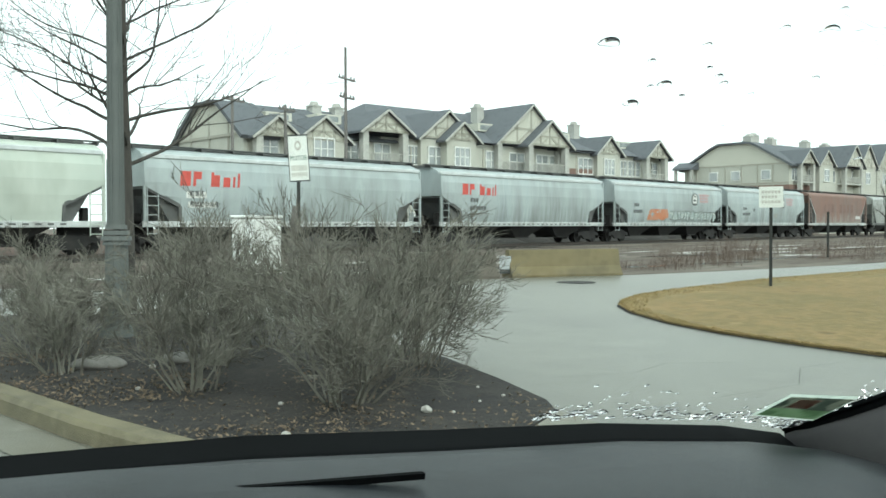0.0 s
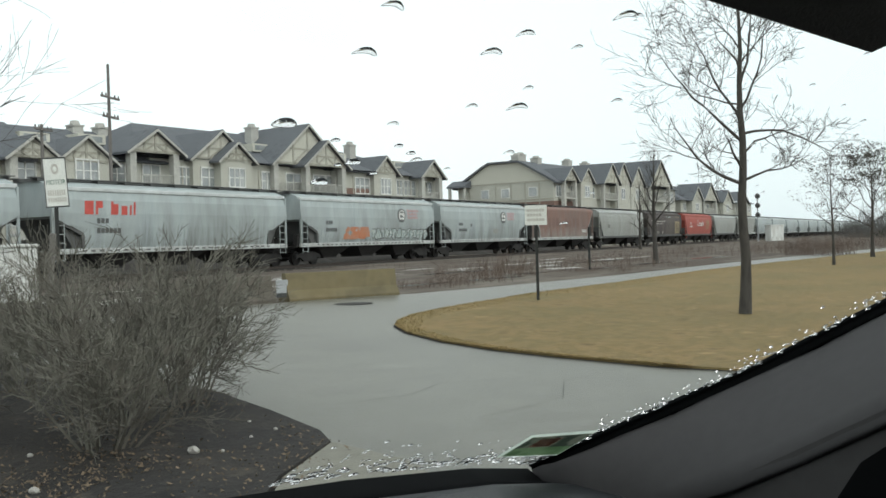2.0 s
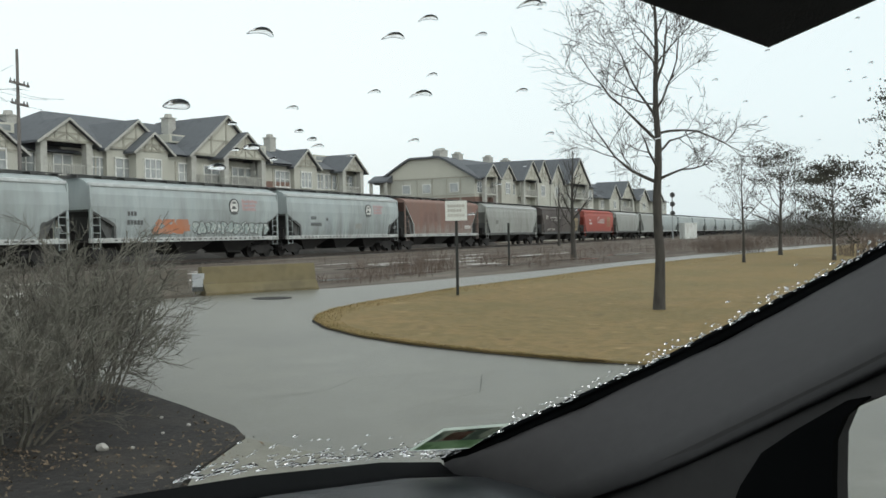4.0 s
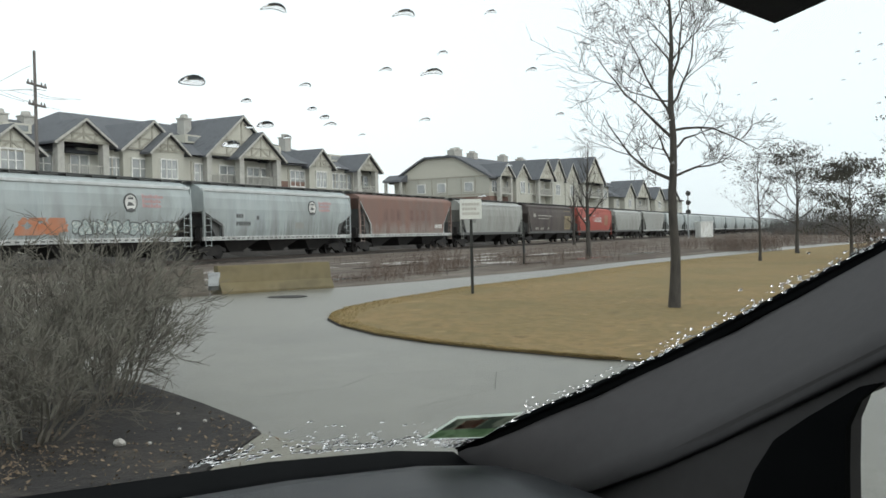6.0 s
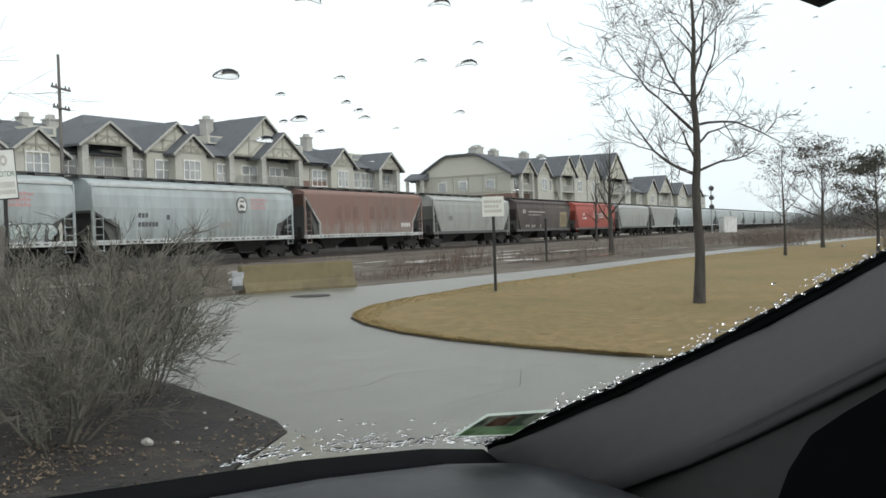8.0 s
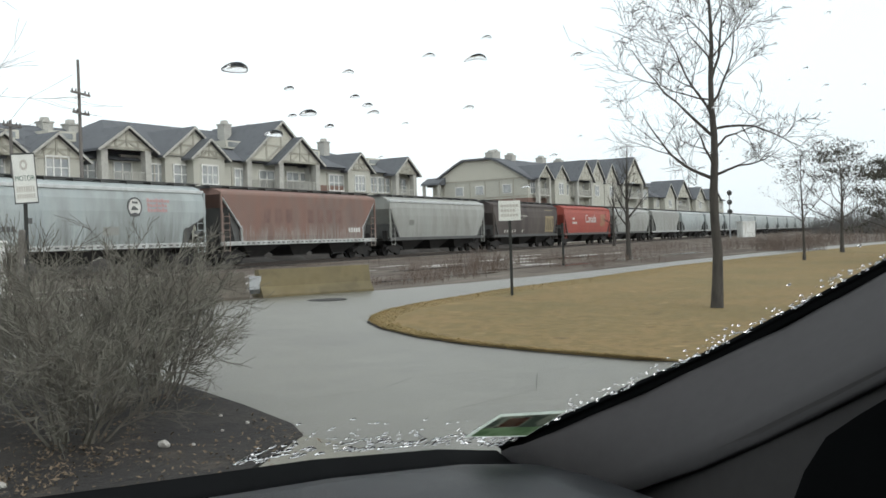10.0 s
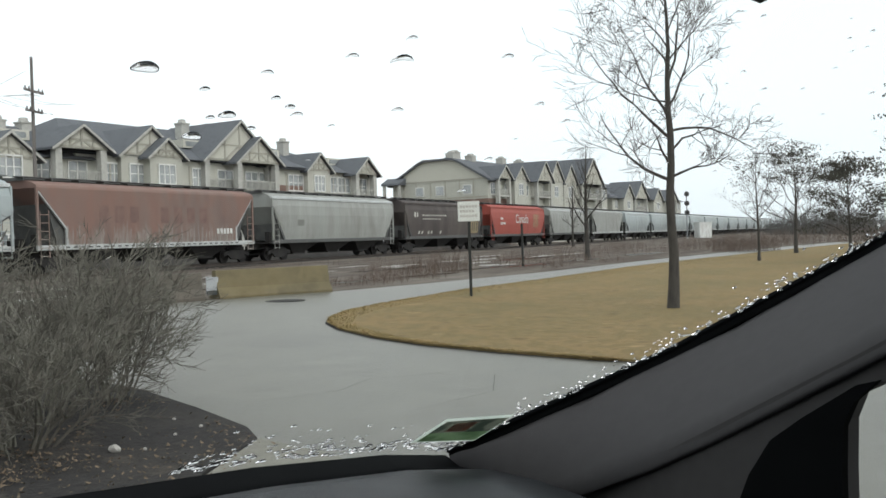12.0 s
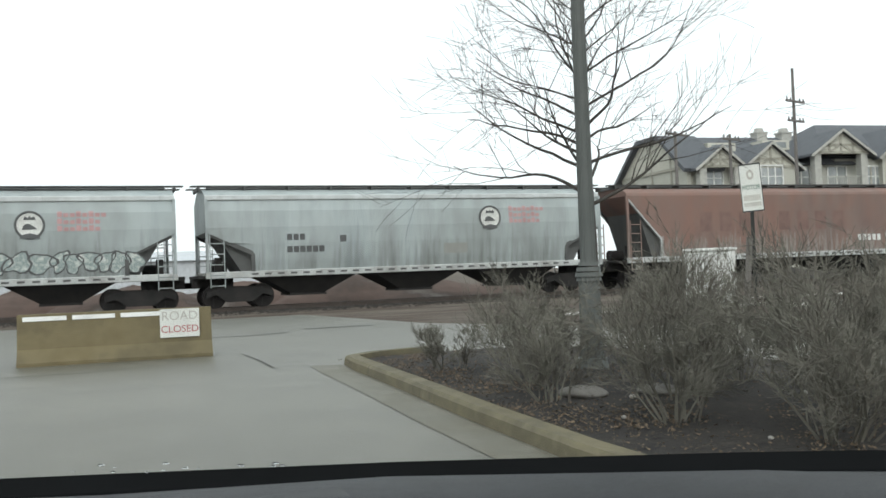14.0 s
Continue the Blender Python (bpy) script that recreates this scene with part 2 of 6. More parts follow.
# Soot, with the shade under the wagons also put into this near-black colour.
M_UNDER = mat("sooty_shaded_underframe", (0.016, 0.0155, 0.015), 0.85, tones=((0.028, 0.026, 0.024),), scale=2)
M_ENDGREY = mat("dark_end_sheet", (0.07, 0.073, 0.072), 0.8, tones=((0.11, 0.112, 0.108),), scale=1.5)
# Wheel steel, darkened too for the shade under the wagons.
M_WHEEL = mat("worn_wheel_steel", (0.022, 0.02, 0.019), 0.5, 0.6)
M_REDMARK = mat("red_wagon_lettering", (0.45, 0.075, 0.06), 0.7)
M_REDFADE = mat("faded_red_lettering", (0.42, 0.26, 0.26), 0.8)
M_DARKMARK = mat("dark_wagon_lettering", (0.1, 0.105, 0.105), 0.8)
M_DUSTMARK = mat("dusty_stencil_panel", (0.2, 0.205, 0.19), 0.8)
M_WHITEMARK = mat("white_wagon_lettering", (0.6, 0.61, 0.58), 0.7)
M_ORANGE = mat("orange_spray_paint", (0.46, 0.17, 0.08), 0.8, tones=((0.42, 0.24, 0.17),), scale=1.4)
M_SPRAYPALE = mat("pale_spray_paint", (0.62, 0.65, 0.61), 0.8, tones=((0.24, 0.3, 0.29), (0.6, 0.63, 0.6)), scale=3.5)
M_WHEAT = mat("wheat_yellow_paint", (0.23, 0.185, 0.1), 0.7, tones=((0.29, 0.24, 0.14),), scale=1.0)
M_STUCCO = mat("cream_stucco", (0.41, 0.41, 0.36), 0.9, tones=((0.45, 0.45, 0.395),), scale=0.8, bump=0.2)
M_GABLE = mat("pale_gable_panel", (0.47, 0.465, 0.4), 0.9, tones=((0.51, 0.505, 0.44),), scale=0.8)
M_TIMBER = mat("taupe_trim_board", (0.36, 0.352, 0.3), 0.85)
M_TRIM = mat("pale_fascia_board", (0.42, 0.42, 0.385), 0.8)
M_SHINGLE = mat("slate_grey_shingle", (0.088, 0.095, 0.105), 0.9, tones=((0.112, 0.12, 0.13), (0.077, 0.084, 0.094)), scale=1.4, bump=0.5, bump_scale=9)
M_BRICK = mat("dull_red_brick", (0.17, 0.105, 0.085), 0.9, tones=((0.2, 0.135, 0.11),), scale=3, bump=0.4)
M_WINFRAME = mat("white_window_frame", (0.66, 0.67, 0.64), 0.6)
M_PANE = mat("window_pane", (0.16, 0.18, 0.19), 0.06, tones=((0.38, 0.4, 0.39),), scale=0.5, spec=1.0)
M_CHIMNEY = mat("chimney_cladding", (0.4, 0.4, 0.37), 0.9)
M_SHED = mat("pale_metal_cladding", (0.5, 0.53, 0.55), 0.6)
M_DASH = mat("charcoal_dash_plastic", (0.009, 0.0105, 0.0125), 0.4, tones=((0.019, 0.022, 0.026),), scale=20, bump=0.15, bump_scale=400, spec=0.1)
M_SHELL = mat("dark_car_paint", (0.03, 0.033, 0.036), 0.3)
M_SEAL = mat("black_glass_band", (0.006, 0.0065, 0.007), 0.9, spec=0.02)
M_PILLAR = mat("grey_pillar_trim", (0.058, 0.0565, 0.058), 0.75, tones=((0.063, 0.0615, 0.063),), spec=0.12, scale=30, bump=0.12, bump_scale=500)
M_DOORTRIM = mat("dark_door_trim", (0.062, 0.06, 0.06), 0.8, tones=((0.067, 0.065, 0.065),), spec=0.1, scale=30, bump=0.12, bump_scale=500)
M_LINER = mat("grey_headliner", (0.2, 0.2, 0.195), 0.95)
M_VISOR = mat("charcoal_visor_cloth", (0.16, 0.154, 0.153), 0.9, bump=0.2, bump_scale=300)
M_STICKGREEN = film_mat("green_sticker_print", (0.13, 0.2, 0.11), (0.2, 0.28, 0.17))
M_STICKDARK = film_mat("dark_sticker_print", (0.07, 0.08, 0.07), (0.2, 0.2, 0.17))
M_STICKRED = film_mat("red_sticker_print", (0.42, 0.13, 0.12), (0.5, 0.3, 0.27))
M_STICKEDGE = film_mat("pale_sticker_border", (0.5, 0.56, 0.5), (0.58, 0.64, 0.57))
M_GLASS = clear_mat("windscreen_glass", 1.5, 0.035)
M_WATER = water_mat()


# ---- mesh helpers ----
def link(name, bm, material, parent=None, label="", smooth=False):
    me = bpy.data.meshes.new(name)
    bm.to_mesh(me)
    bm.free()
    for p in me.polygons:
        p.use_smooth = smooth
    me.materials.append(material)
    ob = new(name, me)
    if parent:
        ob.parent = parent
    return tagged(ob, label) if label else ob


def part(name, bm, material, parent, label="", smooth=False):
    return link(name, bm, material, parent, label, smooth)


def thing(name, m, label, category, group="", kind=""):
    ob = new(name)
    ob.matrix_basis = m
    return tagged(ob, label, category, group, kind)


def pydata(name, verts, faces, material, parent=None, label="", smooth=False):
    me = bpy.data.meshes.new(name)
    me.from_pydata(verts, [], faces)
    me.update()
    for p in me.polygons:
        p.use_smooth = smooth
    me.materials.append(material)
    ob = new(name, me)
    if parent:
        ob.parent = parent
    return tagged(ob, label) if label else ob


def box(bm, x0, x1, y0, y1, z0, z1, bevel=0.0):
    v = [bm.verts.new((x, y, z)) for z in (z0, z1) for y in (y0, y1) for x in (x0, x1)]
    fs = [bm.faces.new([v[i] for i in q]) for q in ((0, 2, 3, 1), (4, 5, 7, 6), (0, 1, 5, 4), (2, 6, 7, 3), (0, 4, 6, 2), (1, 3, 7, 5))]
    if bevel:
        es = list({e for f in fs for e in f.edges})
        bmesh.ops.bevel(bm, geom=es, offset=bevel, segments=1, affect="EDGES")
    return bm


def boxed(*a, **k):
    return box(bmesh.new(), *a, **k)


def beam(bm, p, q, w, d, up=(0, 0, 1)):
    """A square bar from p to q, w across and d deep."""
    p, q = Vector(p), Vector(q)
    a = (q - p).normalized()
    s = a.cross(Vector(up))
    s = s.normalized() if s.length > 1e-4 else Vector((1, 0, 0))
    t = s.cross(a)
    v = [bm.verts.new(c + s * (w / 2 * i) + t * (d / 2 * j)) for c in (p, q) for i, j in ((-1, -1), (1, -1), (1, 1), (-1, 1))]
    for f in ((3, 2, 1, 0), (4, 5, 6, 7), (0, 1, 5, 4), (1, 2, 6, 5), (2, 3, 7, 6), (3, 0, 4, 7)):
        bm.faces.new([v[i] for i in f])
    return bm


def tube(bm, p, q, r0, r1, n=10, caps=True):
    p, q = Vector(p), Vector(q)
    a = (q - p).normalized()
    s = a.orthogonal().normalized()
    t = a.cross(s)
    rings = [[bm.verts.new(c + (s * math.cos(6.28319 * i / n) + t * math.sin(6.28319 * i / n)) * r) for i in range(n)] for c, r in ((p, r0), (q, r1))]
    for i in range(n):
        bm.faces.new((rings[0][i], rings[0][(i + 1) % n], rings[1][(i + 1) % n], rings[1][i]))
    if caps:
        bm.faces.new(rings[0][::-1])
        bm.faces.new(rings[1])
    return bm


def prism(bm, pts, y0, y1):
    """An outline in x and z, extruded from y0 to y1."""
    a = [bm.verts.new((x, y0, z)) for x, z in pts]
    b = [bm.verts.new((x, y1, z)) for x, z in pts]
    n = len(pts)
    bm.faces.new(a)
    bm.faces.new(b[::-1])
    for i in range(n):
        bm.faces.new((a[(i + 1) % n], a[i], b[i], b[(i + 1) % n]))
    bmesh.ops.recalc_face_normals(bm, faces=bm.faces[:])
    return bm


def disc(bm, x, y, z, r, depth=0.02, n=24, inner=0.0):
    """A disc or ring that faces -y."""
    if not inner:
        return tube(bm, (x, y + depth, z), (x, y, z), r, r, n)
    ri = [[bm.verts.new((x + math.cos(6.28319 * i / n) * q, y + d, z + math.sin(6.28319 * i / n) * q)) for i in range(n)] for q, d in ((inner, depth), (inner, 0), (r, 0), (r, depth))]
    for a, b in zip(ri, ri[1:]):
        for i in range(n):
            bm.faces.new((a[i], a[(i + 1) % n], b[(i + 1) % n], b[i]))
    return bm


class Twigs:
    """Gathers tapered three- to six-sided limbs, for one mesh."""

    def __init__(self):
        self.v, self.f = [], []

    def limb(self, pts, radii, n=4):
        base = len(self.v)
        for i, (p, r) in enumerate(zip(pts, radii)):
            a = (pts[min(i + 1, len(pts) - 1)] - pts[max(i - 1, 0)])
            a = a.normalized() if a.length > 1e-6 else Vector((0, 0, 1))
            s = a.orthogonal().normalized()
            t = a.cross(s)
            for j in range(n):
                w = 6.28319 * j / n
                self.v.append(p + (s * math.cos(w) + t * math.sin(w)) * r)
        for i in range(len(pts) - 1):
            for j in range(n):
                k = base + i * n
                self.f.append((k + j, k + (j + 1) % n, k + n + (j + 1) % n, k + n + j))

    def ball(self, p, s, rng, n=1, leaf=0.075):
        """Small leaf quads round p."""
        for _ in range(n):
            c = p + Vector((rng.gauss(0, s), rng.gauss(0, s), rng.gauss(0, s * 0.3)))
            a = Vector((rng.uniform(-1, 1), rng.uniform(-1, 1), rng.uniform(-1, 1))).normalized() * leaf
            b = a.orthogonal().normalized() * leaf * 0.66
            k = len(self.v)
            self.v += [c - a, c + b, c + a, c - b]
            self.f.append((k, k + 1, k + 2, k + 3))


def grow(tw, rng, p, way, length, r, depth, spread, up, kids, tips, n=5, wob=0.12, thin=0.0022, low=0.28):
    """One limb with its side limbs."""
    steps = max(3, int(length / 0.22)) if depth > 1 else 3
    pts, rad, d = [p.copy()], [r], way.normalized()
    for i in range(steps):
        d = (d + Vector((rng.gauss(0, wob), rng.gauss(0, wob), rng.gauss(0, wob) + up))).normalized()
        pts.append(pts[-1] + d * (length / steps))
        rad.append(max(r * (1 - 0.82 * (i + 1) / steps), thin))
    tw.limb(pts, rad, n if r > 0.02 else 3)
    tips.append(pts[-1])
    if depth:
        for i in range(kids):
            f = rng.uniform(low, 0.97)
            j = min(int(f * steps), steps - 1)
            q = pts[j].lerp(pts[j + 1], f * steps - j)
            side = d.orthogonal().normalized()
            side.rotate(Matrix.Rotation(rng.uniform(0, 6.283), 3, d))
            w = (d * (1 - spread) + side * spread + Vector((0, 0, up))).normalized()
            grow(tw, rng, q, w, length * rng.uniform(0.38, 0.62), max(rad[j] * 0.55, 0.003), depth - 1, spread, up, kids, tips, n, wob, thin, low)


# ---- ground ----
def gz(y):
    """The lot falls gently from the track to the car."""
    return 0.018 * (min(max(y, -20.0), 11.0) - 2.4)


def sheet(name, pts, lift, material, label, category, cell=3.0, skirt=0.0):
    """A patch of ground that follows the fall of the lot."""
    bm = bmesh.new()
    f = bm.faces.new([bm.verts.new((x, y, 0)) for x, y in pts])
    if f.normal.z < 0:
        f.normal_flip()
    xs, ys = [p[0] for p in pts], [p[1] for p in pts]
    cuts = [((0, 11.0, 0), (0, 1, 0)), ((0, -20.0, 0), (0, 1, 0))]
    for c, nrm in cuts:
        bmesh.ops.bisect_plane(bm, geom=bm.verts[:] + bm.edges[:] + bm.faces[:], plane_co=c, plane_no=nrm)
    bmesh.ops.triangulate(bm, faces=bm.faces[:])
    for v in bm.verts:
        v.co.z = gz(v.co.y) + lift
    if skirt:
        rim = [e for e in bm.edges if e.is_boundary]
        g = bmesh.ops.extrude_edge_only(bm, edges=rim)["geom"]
        for v in g:
            if isinstance(v, bmesh.types.BMVert):
                v.co.z -= skirt
    ob = link(name, bm, material)
    return tagged(ob, label, category, kind="structure")


def build_ground():
    lines = [-2500, -600, -200, -80, -40, -20, 0, 6, 11, 16, 24, 40, 80, 200, 600, 2500]
    v = [(x, y, gz(y)) for y in lines for x in lines]
    n = len(lines)
    f = [(j * n + i, j * n + i + 1, (j + 1) * n + i + 1, (j + 1) * n + i) for j in range(n - 1) for i in range(n - 1)]
    tagged(pydata("ground", v, f, M_DIRT), "brown scrubby earth with pale gravel patches beside the track", "ground", kind="structure")
    grass_edge = [(9.2, -14), (9.3, -6), (9.47, 2.22), (9.82, 3.48), (10.2, 4.5), (10.75, 5.45), (11.6, 6.45), (12.4, 7.1), (13.2, 7.5), (14.4, 7.85), (15.9, 7.98), (20.84, 7.95), (25.6, 7.4), (34.3, 6.75), (45, 5.2), (57.4, 3.2), (75, 0.0), (95, -4)]
    path_far = [(95, -1.4), (75, 2.4), (60, 5.0), (41.9, 7.6), (30.1, 8.9), (23.4, 10.1), (20.0, 10.9), (17.6, 12.2), (14.6, 13.4), (9.5, 14.6), (7.5, 20), (7.0, 28.4)]
    sheet("road", [(-70, -60), (9.0, -60)] + grass_edge + path_far + [(-70, 31.5)], 0.004, M_ROAD, "pale wet concrete lot and curving path", "road")
    sheet("lawn", grass_edge + [(300, -45), (300, -200), (9.2, -200)], 0.035, M_GRASS, "tan dormant lawn with green tinges and dark edge", "lawn", skirt=0.05)
    # Strip in the mulch colour: soil, and the shade line beside the raised turf.
    strip_line("lawn_rim", [(x - 0.02, y + 0.02) for x, y in grass_edge[:15]], 0.03, M_MULCH, "dark soil strip painted as the shade line of the lawn's edge", 0.01)

    rng = random.Random(14)
    gx, gy = [p[0] for p in grass_edge[2:]], [p[1] for p in grass_edge[2:]]
    v, f = [], []
    for _ in range(15000):
        x = 9.45 + 36 * rng.random() ** 1.9
        y = float(np.interp(x, gx, gy)) + 0.02 - rng.random() ** 2 * (0.3 + (x - 9.45) * 0.05)
        h, a, r = rng.uniform(0.008, 0.03), rng.uniform(0, 6.283), rng.uniform(0.004, 0.011)
        z, k = gz(y) + 0.033, len(v)
        c, e = math.cos(a), math.sin(a)
        v += [(x - c * r, y - e * r, z), (x + c * r, y + e * r, z), (x + rng.gauss(0, 0.03), y + rng.gauss(0, 0.03), z + h)]
        f.append((k, k + 1, k + 2))
    tagged(pydata("grass_blades", v, f, M_BLADE), "short dry tan blades along the lawn edge", "grass", kind="stuff")
    rng = random.Random(16)
    for i in range(26):
        x = 12 + 46 * rng.random() ** 1.3
        y, w, d = rng.uniform(15.0, 24.5) - x * 0.075, rng.uniform(0.9, 3.0), rng.uniform(0.3, 0.8)
        if x < 21:
            y = max(y, 17)
        pts = [(x + math.cos(0.2856 * q) * w * rng.uniform(0.55, 1.15), y + math.sin(0.2856 * q) * d * rng.uniform(0.5, 1.2)) for q in range(22)]
        sheet("gravel_patch", pts, 0.012 + 0.001 * i, M_GRAVEL, "pale wet gravel patch on the brown earth", "gravel")
    rng = random.Random(15)
    for x, y, w, d in ((24.5, 13.0, 1.6, 0.35), (28.5, 12.2, 1.9, 0.4), (32.5, 12.6, 2.4, 0.45), (22.0, 15.6, 2.2, 0.5), (27.0, 17.5, 2.8, 0.5), (36.5, 11.3, 2.4, 0.4), (35.0, 16.5, 3.2, 0.6), (43.0, 10.6, 3.0, 0.5), (18.6, 14.6, 1.3, 0.3), (47.5, 15.0, 4.0, 0.7), (53.0, 9.8, 3.5, 0.5), (20.0, 21.0, 3.0, 0.5)):
        pts = []
        for i in range(22):
            a = 6.28319 * i / 22
            k = rng.uniform(0.6, 1.15)
            pts.append((x + math.cos(a) * w * k, y + math.sin(a) * d * k - 0.16 * math.cos(a) * w * k))
        sheet("puddle", pts, 0.008, M_PUDDLE, "shallow rain puddle on the brown earth", "puddle")


def kerb_run(name, pts, width, height, material, label, lift=0.0):
    """A kerb with a rounded inner face along a line of points."""
    prof = [(0, -0.05), (0.02, height * 0.75), (0.05, height), (width, height), (width, -0.05)]
    v, f = [], []
    for i, (x, y) in enumerate(pts):
        a, b = pts[max(i - 1, 0)], pts[min(i + 1, len(pts) - 1)]
        d = Vector((b[0] - a[0], b[1] - a[1])).normalized()
        nx, ny = -d.y, d.x
        for o, h in prof:
            v.append((x + nx * o, y + ny * o, gz(y) + h + lift))
    n = len(prof)
    for i in range(len(pts) - 1):
        for j in range(n - 1):
            f.append((i * n + j, i * n + j + 1, (i + 1) * n + j + 1, (i + 1) * n + j))
    f.append(tuple(range(n)))
    f.append(tuple(len(v) - n + j for j in range(n))[::-1])
    return tagged(pydata(name, v, f, material), label, "kerb", kind="structure")


ISLAND = [(3.5, 11.95), (3.05, 11.6), (2.95, 11.0), (2.8, 9.0), (2.62, 7.0), (2.5, 5.2), (2.5, 4.2), (2.62, 3.45), (2.75, 3.0), (3.3, 2.85), (3.95, 3.15), (4.84, 3.38), (5.12, 3.65), (5.62, 4.45), (6.2, 5.5), (6.8, 7.2), (7.0, 9.0), (6.4, 10.8), (5.2, 11.9)]


def build_island():
    sheet("planting_bed", ISLAND, 0.06, M_MULCH, "dark mulch bed strewn with fallen leaves", "planting bed", skirt=0.08)
    west = [(2.5, 3.3), (2.42, 3.6), (2.33, 4.15), (2.33, 5.2), (2.45, 7.0), (2.63, 9.0), (2.78, 11.0), (2.9, 11.7), (3.4, 12.1), (4.3, 12.25)]
    kerb_run("kerb", west[::-1], 0.2, 0.13, M_KERB, "ochre-stained concrete kerb round the planting bed")
    gut = [(2.0, 3.2), (1.93, 4.1), (1.93, 5.2), (2.05, 7.0), (2.23, 9.0), (2.38, 11.0), (2.5, 11.9)]
    sheet("gutter", gut + [(2.88, 11.7), (2.76, 11.0), (2.61, 9.0), (2.43, 7.0), (2.31, 5.2), (2.31, 4.15), (2.48, 3.25)], 0.009, M_GUTTER, "stained concrete gutter strip along the kerb", "gutter")
    sheet("kerb_nose", [(4.87, 3.39), (3.95, 3.13), (3.4, 2.84), (3.6, 2.3), (4.2, 2.2), (4.63, 2.68)], 0.05, M_NOSE, "low pale dry concrete nose at the bed's tip", "kerb", skirt=0.06)
    rng = random.Random(5)
    v, f = [], []
    for _ in range(26000):
        x, y = rng.uniform(2.6, 6.9), rng.uniform(2.95, 11.7)
        if y < 2.6 or (rng.random() < 0.72 and (x > 4.0 or y < 3.9)) or x > 4.85 + (y - 3.4) * 0.6 or x < 2.45 + y * 0.03 or (noise.noise((x * 0.9, y * 0.9, 0)) < -0.05 and rng.random() < 0.75):
            continue
        s, a, z = rng.uniform(0.005, 0.02), rng.uniform(0, 6.28), gz(y) + 0.066 + rng.random() * 0.02
        c, d = math.cos(a) * s, math.sin(a) * s
        k = len(v)
        v += [(x - c, y - d, z), (x + d * 0.6, y - c * 0.6, z + rng.uniform(-0.008, 0.014)), (x + c, y + d, z + rng.uniform(0, 0.018)), (x - d * 0.6, y + c * 0.6, z)]
        f.append((k, k + 1, k + 2, k + 3))
    tagged(pydata("leaf_litter", v, f, M_LEAF), "curled brown leaves scattered over the mulch", "leaf litter", kind="stuff")
    for x, y, s in ((4.2, 4.0, 0.038), (4.3, 3.85, 0.014), (4.72, 3.95, 0.013), (5.0, 7.35, 0.03), (5.35, 6.25, 0.025), (3.1, 4.15, 0.03), (4.0, 6.9, 0.03), (3.35, 6.1, 0.022), (3.7, 4.9, 0.02), (5.0, 3.95, 0.016), (5.15, 4.3, 0.014)):
        bm = bmesh.new()
        bmesh.ops.create_icosphere(bm, subdivisions=2, radius=s)
        for q in bm.verts:
            q.co *= 1 + 0.35 * noise.noise(q.co * 30)
            q.co.z *= 0.75
        ob = link("stone", bm, M_STONE)
        ob.location = (x, y, gz(y) + 0.06 + s * 0.5)
        tagged(ob, "small pale stone on the dark mulch", "stone", "stones on the bed")
    for x, y, r in ((3.75, 7.3, 0.23), (4.4, 7.05, 0.2)):
        bm = bmesh.new()
        bmesh.ops.create_icosphere(bm, subdivisions=3, radius=r)
        for q in bm.verts:
            q.co *= 1 + 0.18 * noise.noise(q.co * 5)
            q.co.z *= 0.3
        ob = link("flat_rock", bm, M_ROCK, smooth=True)
        ob.location = (x, y, gz(y) + 0.08)
        tagged(ob, "flat grey landscape rock half sunk in mulch", "rock", "rocks on the bed")


def strip_line(name, pts, w, material, label, lift=0.012):
    """A thin sealed joint on the pavement."""
    bm = bmesh.new()
    for (x0, y0), (x1, y1) in zip(pts, pts[1:]):
        d = Vector((x1 - x0, y1 - y0)).normalized() * w
        q = [(x0 - d.y, y0 + d.x), (x0 + d.y, y0 - d.x), (x1 + d.y, y1 - d.x), (x1 - d.y, y1 + d.x)]
        bm.faces.new([bm.verts.new((x, y, gz(y) + lift)) for x, y in q])
    for fc in bm.faces:
        if fc.normal.z < 0:
            fc.normal_flip()
    return tagged(link(name, bm, material), label, "joint", kind="structure")


# ---- railway ----
TRACK_TILT = math.atan(-0.04)
RAIL_Z = 0.29


def on_track(a, side=0.0, z=0.0):
    """A place a metres along the track and side metres across it."""
    return Vector((a * math.cos(TRACK_TILT) - side * math.sin(TRACK_TILT), 35.8 + a * math.sin(TRACK_TILT) + side * math.cos(TRACK_TILT), z))


